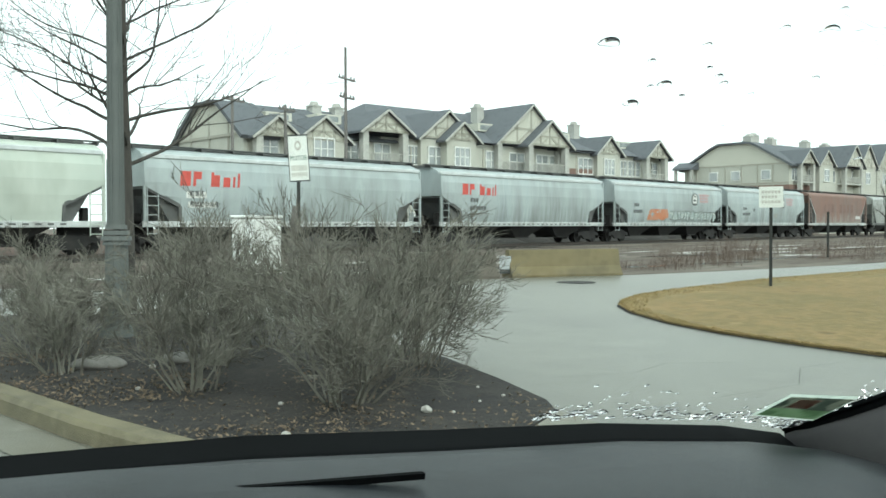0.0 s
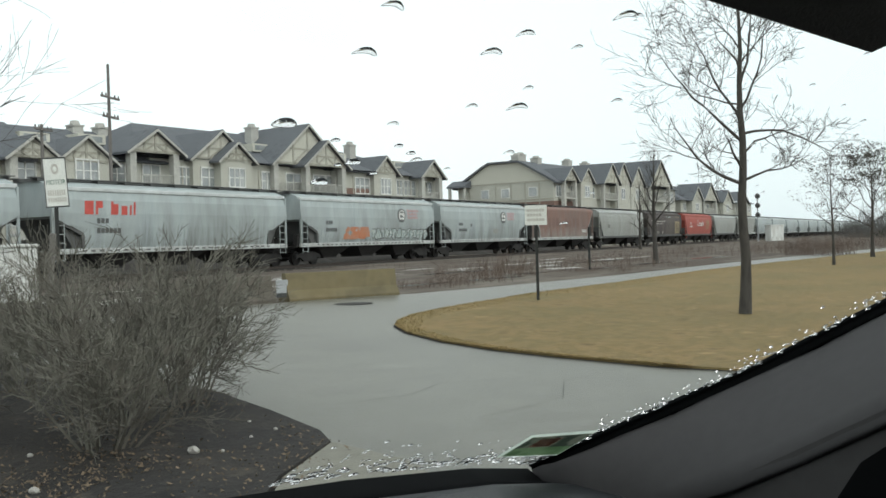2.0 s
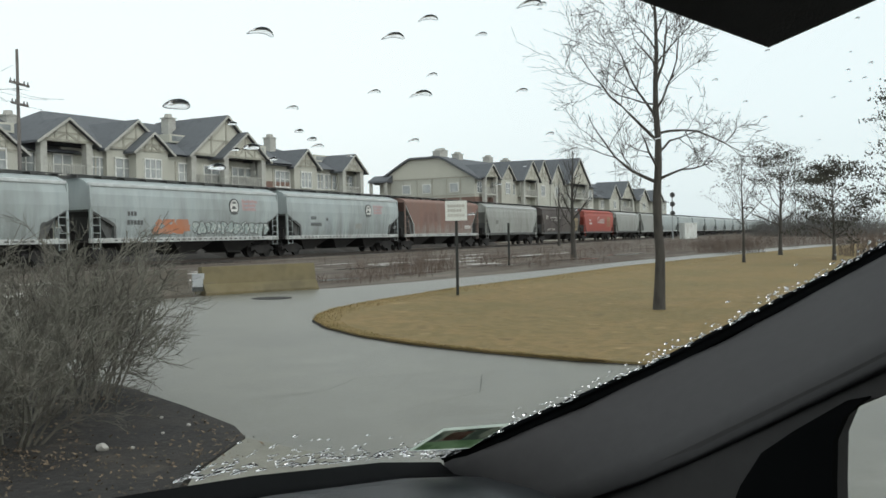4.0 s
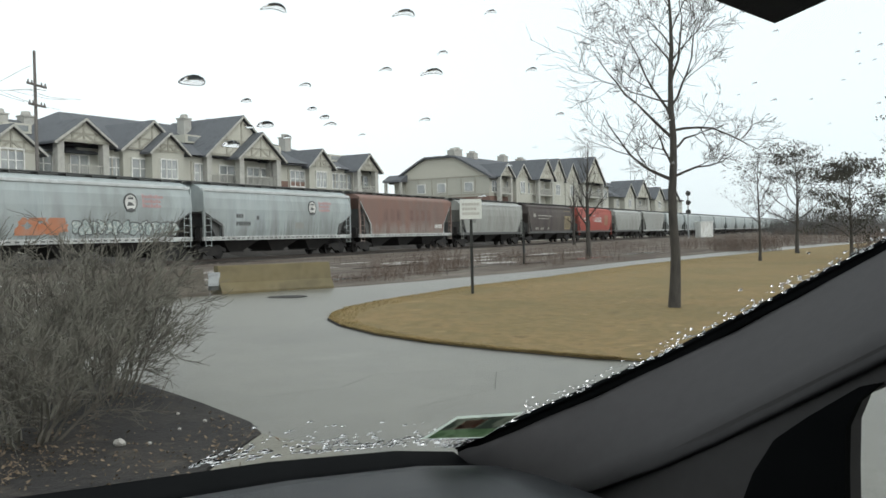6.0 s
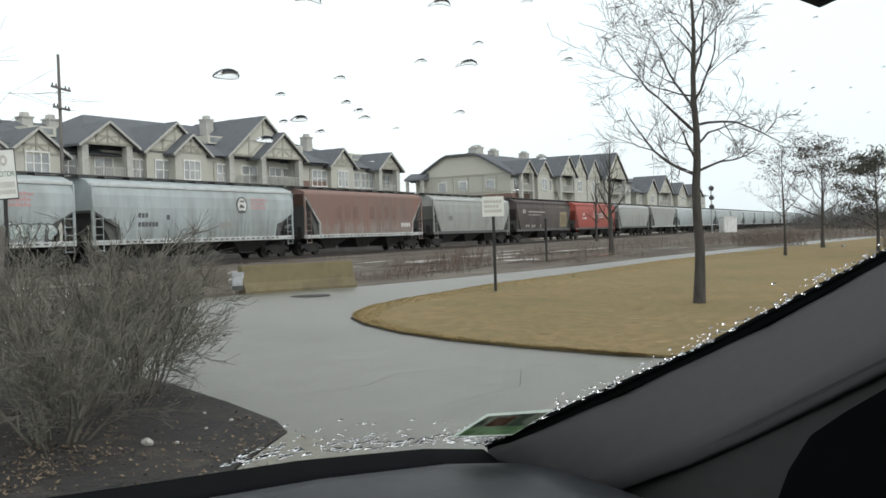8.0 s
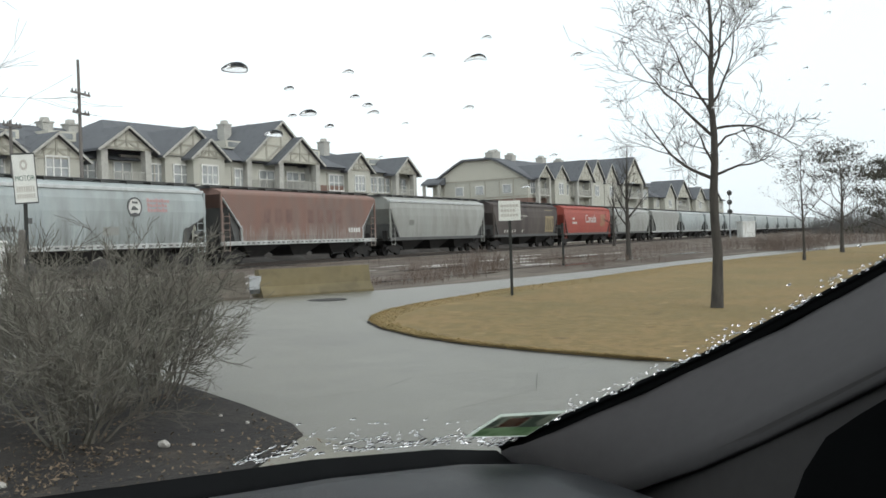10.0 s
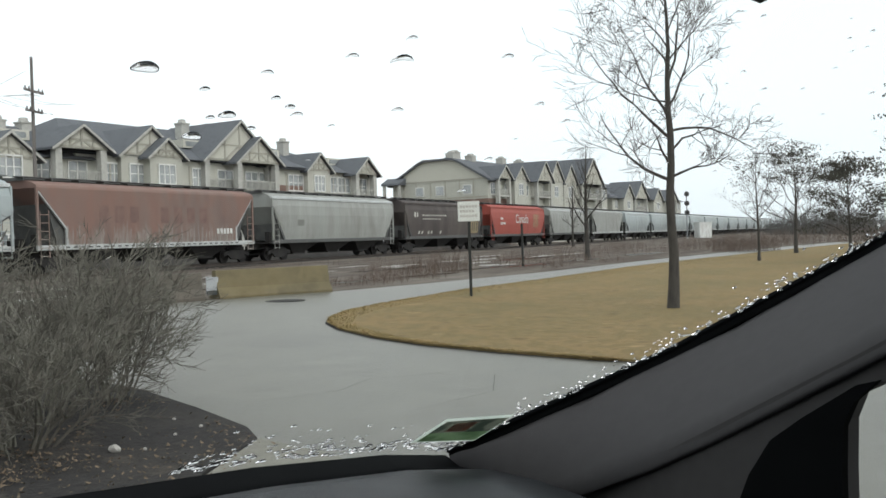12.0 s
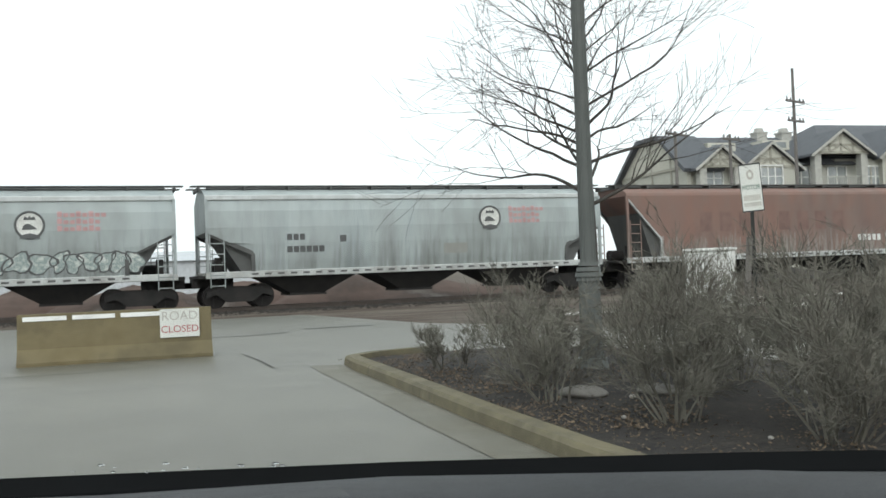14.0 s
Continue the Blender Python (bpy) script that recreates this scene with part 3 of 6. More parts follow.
def build_track():
    base = gz(30)
    v, f = [], []
    for a in (-120, 0, 60, 150, 700):
        for s, z in ((-4.4, base - 0.02), (-2.0, 0.15), (2.0, 0.15), (4.4, base - 0.02)):
            v.append(on_track(a, s, z + (0.012 if abs(s) < 3 else 0)))
    for i in range(4):
        for j in range(3):
            f.append((i * 4 + j, (i + 1) * 4 + j, (i + 1) * 4 + j + 1, i * 4 + j + 1))
    tagged(pydata("track_bed", v, f, M_BALLAST), "grey-brown crushed stone ballast under the track", "ballast", kind="structure")
    for s in (-0.74, 0.74):
        bm = bmesh.new()
        for w, z0, z1 in ((0.14, 0.15, 0.165), (0.02, 0.165, 0.25), (0.072, 0.25, 0.29)):
            for q in (-1,):
                a, b = on_track(-120, s), on_track(700, s)
                beam(bm, (a.x, a.y, (z0 + z1) / 2), (b.x, b.y, (z0 + z1) / 2), w, z1 - z0)
        tagged(link("rail", bm, M_RAIL), "rust-brown steel rail with a worn top", "rail", "rails of the track")
    bm = bmesh.new()
    for i in range(520):
        a = -60 + i * 0.55
        p, q = on_track(a, -1.3, 0.14), on_track(a, 1.3, 0.14)
        beam(bm, p, q, 0.22, 0.06)
    tagged(link("sleepers", bm, M_TIE), "dark creosoted wooden sleepers sunk in ballast", "sleepers", kind="stuff")
    rng = random.Random(3)
    v, f = [], []
    for _ in range(9000):
        a, s = rng.uniform(-12, 45), rng.uniform(-4.9, -1.2)
        z = 0.15 if s > -2 else 0.15 - (-2 - s) * 0.005
        p, r, k = on_track(a, s, z), rng.uniform(0.025, 0.07), len(v)
        for dx, dy, dz in ((1, 0, 0), (-0.5, 0.9, 0), (-0.5, -0.9, 0), (0, 0, 0.9)):
            v.append((p.x + dx * r * rng.uniform(0.6, 1.2), p.y + dy * r * rng.uniform(0.6, 1.2), p.z + dz * r))
        f += [(k, k + 1, k + 3), (k + 1, k + 2, k + 3), (k + 2, k, k + 3)]
    tagged(pydata("ballast_stones", v, f, M_BALLAST), "loose grey ballast stones on the shoulder", "stones", kind="stuff")


def build_spoil():
    rng = random.Random(33)
    for i in range(30):
        a, r, h = -14 + i * 4.4 + rng.uniform(-1, 1), rng.uniform(2.6, 4.2), rng.uniform(0.95, 1.35)
        p = on_track(a, rng.uniform(6.6, 9.0))
        v, f = [], []
        for q in range(9):
            for j in range(26):
                w = 6.28319 * j / 26
                k = q / 8
                e = r * k * (1 + 0.16 * noise.noise((math.cos(w) * 1.6 + i, math.sin(w) * 1.6, k)))
                z = h * (1 - k) ** 0.8 * (1 + 0.2 * noise.noise((math.cos(w) * e, math.sin(w) * e, i)))
                v.append((p.x + math.cos(w) * e * 1.25, p.y + math.sin(w) * e * 0.7, gz(30) - 0.03 + z))
        for q in range(8):
            for j in range(26):
                f.append((q * 26 + j, q * 26 + (j + 1) % 26, (q + 1) * 26 + (j + 1) % 26, (q + 1) * 26 + j))
        # Past 25 m the added heaps are dark, so gaps under the wagons stay dark.
        dark = a > 25
        ob = pydata("spoil_heap", v, f, M_BALLAST if dark else M_BERM, smooth=True)
        tagged(ob, "low earth bank added in dark colour behind the gaps under the wagons" if dark else "low reddish heap of spoil earth behind the track", "earth heap", "spoil heaps behind the track")


ROUND = [(1.40, 1.25), (1.47, 1.7), (1.53, 2.3), (1.55, 2.9), (1.5, 3.5), (1.38, 3.9), (1.33, 3.97), (1.16, 4.16), (0.7, 4.33), (0.0, 4.4)]
FLAT = [(1.46, 1.25), (1.5, 1.6), (1.5, 2.3), (1.5, 2.9), (1.5, 3.5), (1.5, 3.95), (1.44, 4.08), (1.2, 4.2), (0.7, 4.32), (0.0, 4.37)]


def hopper_shell(profile, half, cut_in, cut_top, cut_low):
    """The body: a tank with its lower corners cut away at both ends, over the slope sheets."""
    st = [(-half, cut_top), (-half + cut_in * 0.5, (cut_top + cut_low) / 2), (-half + cut_in, cut_low), (-half + cut_in + 0.01, 1.25)]
    st += [(x, 1.25) for x in (-4, -2, 0, 2, 4)] + [(-x, z) for x, z in st[::-1]]
    bm, rings = bmesh.new(), []
    for x, zmin in st:
        ring = []
        for w, z in profile:
            ring.append((w, max(z, zmin)))
        pts = [(-w, z) for w, z in ring] + [(w, z) for w, z in ring[::-1][1:]]
        rings.append([bm.verts.new((x, y, z)) for y, z in pts])
    n = len(rings[0])
    for a, b in zip(rings, rings[1:]):
        for i in range(n):
            bm.faces.new((a[i], a[(i + 1) % n], b[(i + 1) % n], b[i]))
    bm.faces.new(rings[0])
    bm.faces.new(rings[-1][::-1])
    bmesh.ops.remove_doubles(bm, verts=bm.verts[:], dist=0.0005)
    bmesh.ops.recalc_face_normals(bm, faces=bm.faces[:])
    return bm


def wheelset_mesh():
    bm = bmesh.new()
    tube(bm, (0, -0.85, 0), (0, 0.85, 0), 0.075, 0.075, 8)
    for s in (-1, 1):
        tube(bm, (0, s * 0.68, 0), (0, s * 0.82, 0), 0.42, 0.42, 20)
        tube(bm, (0, s * 0.66, 0), (0, s * 0.69, 0), 0.45, 0.45, 20)
        tube(bm, (0, s * 0.82, 0), (0, s * 0.835, 0), 0.3, 0.12, 12)
        box(bm, -0.03, 0.03, min(s * 0.82, s * 0.85), max(s * 0.82, s * 0.85), -0.36, 0.36)
    return bm


def build_wagon(name, paint, label, profile=ROUND, cut=(1.65, 2.75, 1.95), edge=M_ROOFEDGE, sill_mat=M_SILL, brace=None):
    half = 8.1
    w = thing(name, pose(0, 0, 0), label, "rail wagon", "wagons of the freight train")
    part("body", hopper_shell(profile, half, *cut), paint, w)
    for s in (-1, 1):
        bm = bmesh.new()
        box(bm, -half - 0.05, half + 0.05, min(s * 1.36, s * 1.5), max(s * 1.36, s * 1.5), 1.08, 1.32, 0.02)
        part("side_sill", bm, sill_mat, w, "dusty pale sill")
        bm = bmesh.new()
        box(bm, -half, half, min(s * 1.3, s * 1.44), max(s * 1.3, s * 1.44), 3.9, 4.08, 0.02)
        part("roof_edge", bm, edge, w)
        for e in (-1, 1):
            bm = bmesh.new()
            x = e * (half - 0.03)
            box(bm, x - 0.05, x + 0.05, min(s * 1.4, s * 1.5), max(s * 1.4, s * 1.5), 1.3, 3.95)
            part("corner_post", bm, paint, w)
            bm = bmesh.new()
            for q in (half - 0.12, half - 0.62):
                box(bm, e * q - 0.018, e * q + 0.018, s * 1.5 - 0.018, s * 1.5 + 0.018, 0.75, 2.9)
            for i in range(6):
                z = 0.8 + i * 0.38
                box(bm, min(e * (half - 0.62), e * (half - 0.12)), max(e * (half - 0.62), e * (half - 0.12)), s * 1.5 - 0.015, s * 1.5 + 0.015, z, z + 0.04)
            part("ladder", bm, paint, w)
    slot = boxed(-0.12, 0.12, -1.508, -1.499, 1.17, 1.24)
    first = part("sill_slot", slot, M_ENDGREY, w)
    first.location.x = -6.4
    for i in range(1, 28):
        o = new("sill_slot", first.data)
        o.parent, o.location = w, (-6.4 + i * 12.8 / 27, 0, 0)
    for e in (-1, 1):
        bm = bmesh.new()
        a, b = sorted((e * (half - cut[0]), e * half))
        # The sheet's dark grey carries the shade of the cut-away corner.
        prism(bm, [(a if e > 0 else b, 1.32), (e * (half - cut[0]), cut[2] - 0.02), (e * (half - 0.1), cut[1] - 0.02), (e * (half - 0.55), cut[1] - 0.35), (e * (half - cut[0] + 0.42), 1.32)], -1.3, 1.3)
        part("slope_sheet", bm, M_ENDGREY, w, "sloped end sheet, coloured dark for the shade of the cut corner")
        for s in (-1, 1):
            bm = bmesh.new()
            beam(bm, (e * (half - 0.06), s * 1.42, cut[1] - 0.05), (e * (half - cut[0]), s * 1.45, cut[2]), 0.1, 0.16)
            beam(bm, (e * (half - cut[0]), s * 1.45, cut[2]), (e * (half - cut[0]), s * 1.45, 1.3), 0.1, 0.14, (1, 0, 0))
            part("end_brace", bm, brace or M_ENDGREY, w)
        bm = bmesh.new()
        box(bm, min(e * 7.0, e * 8.4), max(e * 7.0, e * 8.4), -1.36, 1.36, 1.1, 1.2)
        box(bm, min(e * 7.0, e * 8.5), max(e * 7.0, e * 8.5), -0.3, 0.3, 0.75, 1.1)
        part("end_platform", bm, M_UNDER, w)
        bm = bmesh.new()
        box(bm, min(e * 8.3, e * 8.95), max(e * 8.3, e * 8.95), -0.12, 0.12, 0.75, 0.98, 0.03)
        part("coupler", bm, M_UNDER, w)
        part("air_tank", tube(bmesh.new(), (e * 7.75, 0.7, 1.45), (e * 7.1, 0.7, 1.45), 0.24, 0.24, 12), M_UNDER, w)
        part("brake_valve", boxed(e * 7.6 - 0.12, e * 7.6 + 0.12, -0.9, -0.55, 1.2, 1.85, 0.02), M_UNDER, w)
        truck = part("truck", boxed(e * 6.9 - 0.25, e * 6.9 + 0.25, -1.0, 1.0, 0.4, 0.75, 0.03), M_UNDER, w, "sooty two-axle truck, coloured darker for the shade under the wagon")
        for s in (-1, 1):
            bm = bmesh.new()
            prism(bm, [(e * 6.9 + x, z) for x, z in ((-1.2, 0.38), (-1.2, 0.62), (-0.5, 0.78), (0.5, 0.78), (1.2, 0.62), (1.2, 0.38), (0.85, 0.5), (0.45, 0.22), (-0.45, 0.22), (-0.85, 0.5))], s * 1.02 - 0.07, s * 1.02 + 0.07)
            part("side_frame", bm, M_UNDER, truck)
        for q in (-0.88, 0.88):
            ws = part("wheelset", wheelset_mesh(), M_WHEEL, truck)
            ws.location = (e * 6.9 + q, 0, 0.42)
    for c in (-4.3, 0.0, 4.3):
        bm = bmesh.new()
        top = [bm.verts.new((c + x, y, 1.27)) for x, y in ((-2.1, -1.38), (2.1, -1.38), (2.1, 1.38), (-2.1, 1.38))]
        low = [bm.verts.new((c + x, y, 0.42)) for x, y in ((-0.62, -0.75), (0.62, -0.75), (0.62, 0.75), (-0.62, 0.75))]
        bm.faces.new(low[::-1])
        bm.faces.new(top)
        for i in range(4):
            bm.faces.new((top[(i + 1) % 4], top[i], low[i], low[(i + 1) % 4]))
        box(bm, c - 0.7, c + 0.7, -0.85, 0.85, 0.36, 0.44)
        bmesh.ops.recalc_face_normals(bm, faces=bm.faces[:])
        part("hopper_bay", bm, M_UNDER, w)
    bm = bmesh.new()
    for s in (-0.62, 0.62):
        box(bm, -8.5, 8.5, s - 0.2, s + 0.2, 4.45, 4.49)
    for i in range(11):
        x = -8.2 + i * 1.64
        box(bm, x - 0.03, x + 0.03, -0.82, 0.82, 4.3, 4.45)
    part("running_board", bm, M_ENDGREY, w)
    bm = bmesh.new()
    box(bm, -7.9, 7.9, -0.3, 0.3, 4.36, 4.47, 0.03)
    part("hatch_cover", bm, M_ENDGREY, w)
    return w


def side_mark(wagon, name, shapes, material, label=""):
    """Paint on the wagon's near side: bars x0, x1, z0, z1, slant."""
    bm = bmesh.new()
    for x0, x1, z0, z1, sl in shapes:
        nz = 3
        for i in range(nz):
            a, b = z0 + (z1 - z0) * i / nz, z0 + (z1 - z0) * (i + 1) / nz
            q = []
            for x, z in ((x0, a), (x1, a), (x1, b), (x0, b)):
                q.append(bm.verts.new((x + sl * (z - z0), -side_width(wagon, z) - 0.008, z)))
            bm.faces.new(q)
    return part(name, bm, material, wagon, label)


def side_width(wagon, z):
    prof = FLAT if wagon.name.startswith("angular") else ROUND
    for (w0, z0), (w1, z1) in zip(prof, prof[1:]):
        if z0 <= z <= z1:
            return w0 + (w1 - w0) * (z - z0) / (z1 - z0)
    return prof[0][0]


def emblem(wagon, x, z, r=0.48):
    bm = bmesh.new()
    disc(bm, x, -side_width(wagon, z) - 0.035, z, r, 0.05, 28, r * 0.84)
    part("emblem_ring", bm, M_DARKMARK, wagon, "dark round emblem ring")
    bm = bmesh.new()
    disc(bm, x, -side_width(wagon, z) - 0.028, z, r * 0.84, 0.05, 24)
    part("emblem_field", bm, M_WHITEMARK, wagon)
    bm = bmesh.new()
    y = -side_width(wagon, z) - 0.036
    prism(bm, [(x + a * r, z + b * r) for a, b in ((-0.5, -0.32), (-0.42, -0.05), (-0.2, 0.12), (0.05, 0.05), (0.32, -0.12), (0.5, -0.3))], y, y + 0.03)
    prism(bm, [(x + a * r, z + b * r) for a, b in ((-0.42, 0.36), (0.42, 0.36), (0.3, 0.62), (0.1, 0.5), (0, 0.68), (-0.1, 0.5), (-0.3, 0.62))], y, y + 0.03)
    prism(bm, [(x + a * r, z + b * r) for a, b in ((-0.66, -0.92), (0.66, -0.92), (0.6, -0.7), (0, -0.56), (-0.6, -0.7))], y - 0.012, y + 0.03)
    part("emblem_figure", bm, M_DARKMARK, wagon)
    rows = []
    for i, (n, zz) in enumerate(((8, 0.26), (7, 0.02), (7, -0.22))):
        rows += [(x + 0.85 + j * 0.2, x + 1.01 + j * 0.2, z + zz, z + zz + (0.19 if j in (0, 3, 5) else 0.13), 0) for j in range(n)]
    side_mark(wagon, "faded_lettering", rows, M_REDFADE)


def number_bars(wagon, x, z, material=M_DARKMARK, n=6, big=1.0):
    rows = [(x + j * 0.24 * big, x + (j * 0.24 + 0.19) * big, z + 0.45 * big, z + 0.68 * big, 0) for j in range(3)]
    rows += [(x + j * 0.24 * big, x + (j * 0.24 + 0.2) * big, z, z + 0.23 * big, 0) for j in range(n)]
    side_mark(wagon, "number_bars", rows, material)


def red_wordmark(wagon, x, z):
    """A large two-word mark, drawn as plain slanted bars."""
    rows = []
    for x0, wd, h in ((0, 0.5, 0.62), (0.62, 0.14, 0.62), (0.76, 0.3, 0.3), (1.5, 0.14, 0.62), (1.64, 0.3, 0.5), (2.12, 0.36, 0.42), (2.62, 0.12, 0.46), (2.86, 0.12, 0.62)):
        rows.append((x + x0, x + x0 + wd, z + (0.3 if wd == 0.3 and h == 0.3 else 0), z + (0.62 if wd == 0.3 and h == 0.3 else h), 0.12))
    side_mark(wagon, "red_wordmark", rows, M_REDMARK, "bold red wordmark")


def scrawl(wagon, x0, x1, z0, z1, material, seed, n, size=1.0):
    rng = random.Random(seed)
    bm = bmesh.new()
    for i in range(n):
        x, z, r = rng.uniform(x0, x1), rng.uniform(z0, z1), rng.uniform(0.12, 0.42) * size
        y = -side_width(wagon, z) - 0.012 - 0.0006 * i
        k = rng.randint(6, 11)
        fv = []
        for j in range(k):
            q = r * rng.uniform(0.55, 1.1)
            zz = min(max(z + math.sin(6.283 * j / k) * q * 0.8, z0), z1)
            fv.append(bm.verts.new((x + math.cos(6.283 * j / k) * q, -side_width(wagon, zz) - 0.012 - 0.0006 * i, zz)))
        bm.faces.new(fv)
    return part("spray_paint", bm, material, wagon, "sprayed graffiti patch")


def bubbles(wagon, x0, x1, z0, z1, seed):
    """A row of fat sprayed shapes: pale fill inside a dark wobbling outline."""
    rng = random.Random(seed)
    fill, line = bmesh.new(), bmesh.new()
    x, i = x0, 0
    while x < x1:
        w, zm = rng.uniform(0.42, 0.8), (z0 + z1) / 2 + rng.uniform(-0.07, 0.07)
        hh, lean, ph = (z1 - z0) / 2 * rng.uniform(0.8, 1.0), rng.uniform(-0.3, 0.3), rng.uniform(0, 6.28)
        outer, inner = [], []
        for j in range(20):
            a = 6.28319 * j / 20
            k = 1 + 0.2 * math.sin(3 * a + ph) + 0.1 * math.sin(5 * a + 2 * ph)
            for lst, q in ((outer, 1.0), (inner, 0.84)):
                px, pz = math.cos(a) * w * 0.6 * k * q, math.sin(a) * hh * k * q
                lst.append((x + w / 2 + px + lean * pz, min(max(zm + pz, z0), z1)))
        for bm, lift in ((fill, 0.01), (line, 0.014)):
            out = [bm.verts.new((p, -side_width(wagon, z) - lift - 0.0004 * i, z)) for p, z in outer]
            if bm is fill:
                bm.faces.new(out)
            else:
                ins = [bm.verts.new((p, -side_width(wagon, z) - lift - 0.0004 * i, z)) for p, z in inner]
                for j in range(20):
                    bm.faces.new((out[j], out[(j + 1) % 20], ins[(j + 1) % 20], ins[j]))
        x += w * rng.uniform(0.78, 1.0)
        i += 1
    part("spray_paint", fill, M_SPRAYPALE, wagon, "pale bubble-shaped sprayed graffiti")
    part("spray_outline", line, M_DARKMARK, wagon, "dark sprayed outline")


def text_mesh(body, size, extrude=0.003):
    c = bpy.data.curves.new("lettering", "FONT")
    c.body, c.size, c.extrude, c.align_x, c.align_y = body, size, extrude, "CENTER", "CENTER"
    ob = bpy.data.objects.new("lettering", c)
    me = bpy.data.meshes.new_from_object(ob)
    bpy.data.objects.remove(ob)
    bpy.data.curves.remove(c)
    return me


def lettering(body, size, m, material, parent):
    me = text_mesh(body, size)
    me.materials.append(material)
    ob = new("lettering", me)
    ob.parent = parent
    ob.matrix_basis = m
    return ob


GAPS = [2.4, 20.28, 38.2, 55.9, 73.4, 90.4, 108.5, 126.9, 145.0, 163.7]
GAPS += [163.7 + 17.9 * i for i in range(1, 15)]


def build_train():
    grey = build_wagon("round_hopper_wagon", M_CAR, "pale grey round-sided covered hopper wagon on rails")
    made = []

    def again(src):
        return copy_thing(src, pose(0, 0, 0))

    first = build_wagon("round_hopper_wagon", M_CARGREEN, "greenish pale hopper wagon with bright roof edge")
    b, c, e, f = again(grey), again(grey), again(grey), again(grey)
    for w, lab in ((b, "pale grey hopper wagon with a bold red wordmark"), (c, "pale grey hopper wagon with red wordmark and dark numbers"), (e, "pale grey hopper wagon with orange graffiti and emblem"), (f, "pale grey hopper wagon with a dark round emblem")):
        tagged(w, lab)
    g = build_wagon("angular_hopper_wagon", M_CARBROWN, "rusty brown flat-sided hopper wagon with worn pale streaks", FLAT, (1.7, 3.95, 2.1), M_CARBROWN, brace=M_SILL)
    h = build_wagon("round_hopper_wagon", M_CARDULL, "dull grey hopper wagon with a white roof stripe", cut=(1.2, 3.4, 1.4), sill_mat=M_ENDGREY)
    i = build_wagon("round_hopper_wagon", M_CARDARK, "dark brown hopper wagon with pale markings and yellow end", cut=(1.0, 3.3, 1.4), edge=M_CARDARK, sill_mat=M_ENDGREY)
    j = build_wagon("round_hopper_wagon", M_CARRED, "red hopper wagon with white lettering and wheat mark", cut=(1.0, 3.3, 1.4), edge=M_CARRED, sill_mat=M_ENDGREY)
    k = again(h)
    red_wordmark(b, -6.5, 2.8)
    red_wordmark(c, -6.4, 2.85)
    side_mark(b, "pale_patch", [(-6.2, -5.2, 2.3, 2.57, 0), (-6.1, -4.7, 1.9, 2.15, 0)], M_WHITEMARK)
    number_bars(b, -6.0, 1.93)
    number_bars(c, -5.7, 2.0)
    emblem(e, 3.4, 3.1)
    number_bars(e, -5.6, 2.0, n=5)
    scrawl(e, -3.6, -0.9, 1.5, 2.3, M_ORANGE, 4, 34)
    bubbles(e, -0.4, 6.6, 1.42, 2.25, 8)
    emblem(f, 3.0, 3.12)
    number_bars(f, -5.2, 1.95)
    side_mark(f, "data_panel", [(-3.2, -2.95, 2.3, 2.55, 0), (7.2, 7.7, 1.75, 1.95, 0)], M_DARKMARK)
    side_mark(f, "dust_panel", [(1.0, 2.0, 1.75, 2.15, 0)], M_CARDULL)
    rng = random.Random(12)
    streaks = []
    for q in range(60):
        x = rng.uniform(-6.2, 6.3)
        z = rng.uniform(1.4, 1.75)
        streaks.append((x, x + rng.uniform(0.02, 0.07), z, z + rng.uniform(0.1, 0.6), 0))
    side_mark(g, "paint_streaks", streaks, mat("flaked_pale_paint", (0.3, 0.27, 0.24), 0.85, tones=((0.2, 0.16, 0.14),), scale=3), "flaking pale paint streaks")
    ghost = mat("ghosted_lettering", (0.182, 0.118, 0.1), 0.85)
    side_mark(g, "faded_lettering", [(-4.4 + q * 1.05 + (1.2 if q > 2 else 0), -3.75 + q * 1.05 + (1.2 if q > 2 else 0), 2.35, 3.2, 0) for q in range(7)], ghost)
    side_mark(g, "number_bars", [(4.6 + q * 0.3, 4.8 + q * 0.3, 1.75, 2.05, 0) for q in range(5)], M_WHITEMARK)
    side_mark(h, "stencil", [(-5.4, -4.6, 2.2, 2.6, 0)], M_DUSTMARK)
    side_mark(i, "pale_marks", [(-6.6, -6.3, 2.9, 3.3, 0.2), (-6.1, -5.9, 2.9, 3.3, 0.2)] + [(-5.0 + q * 0.4, -4.75 + q * 0.4, 3.0, 3.12, 0) for q in range(12)] + [(-5.0 + q * 0.4, -4.75 + q * 0.4, 2.7, 2.8, 0) for q in range(9)] + [(-5.8 + q * 0.6, -5.5 + q * 0.6, 1.5, 1.75, 0.3) for q in (0, 1, 3, 4, 7)], M_FADEDINK)
    side_mark(i, "yellow_end", [(4.6, 6.9, 1.5, 3.7, 0)], M_WHEAT)
    side_mark(i, "dark_wheat_bars", [(4.9 + q * 0.5, 5.1 + q * 0.5, 1.7, 3.3, 0.12) for q in range(4)], M_CARDARK)
    lettering("Canada", 1.3, pose(0.6, -side_width(j, 2.8) - 0.03, 2.85, 90, 0, 0), M_WHITEMARK, j)
    side_mark(j, "wheat_mark", [(4.2 + q * 0.45, 4.45 + q * 0.45, 2.0, 3.4, 0.15) for q in range(4)], M_WHEAT)
    number_bars(j, -5.6, 2.3, M_WHITEMARK)
    made = [first, b, c, e, f, g, h, i, j, k]
    second = build_wagon("open_frame_wagon", M_CARDULL, "grey ribbed hopper wagon with angled ends", FLAT, (1.7, 3.6, 2.0), M_CARDULL)
    made.append(second)
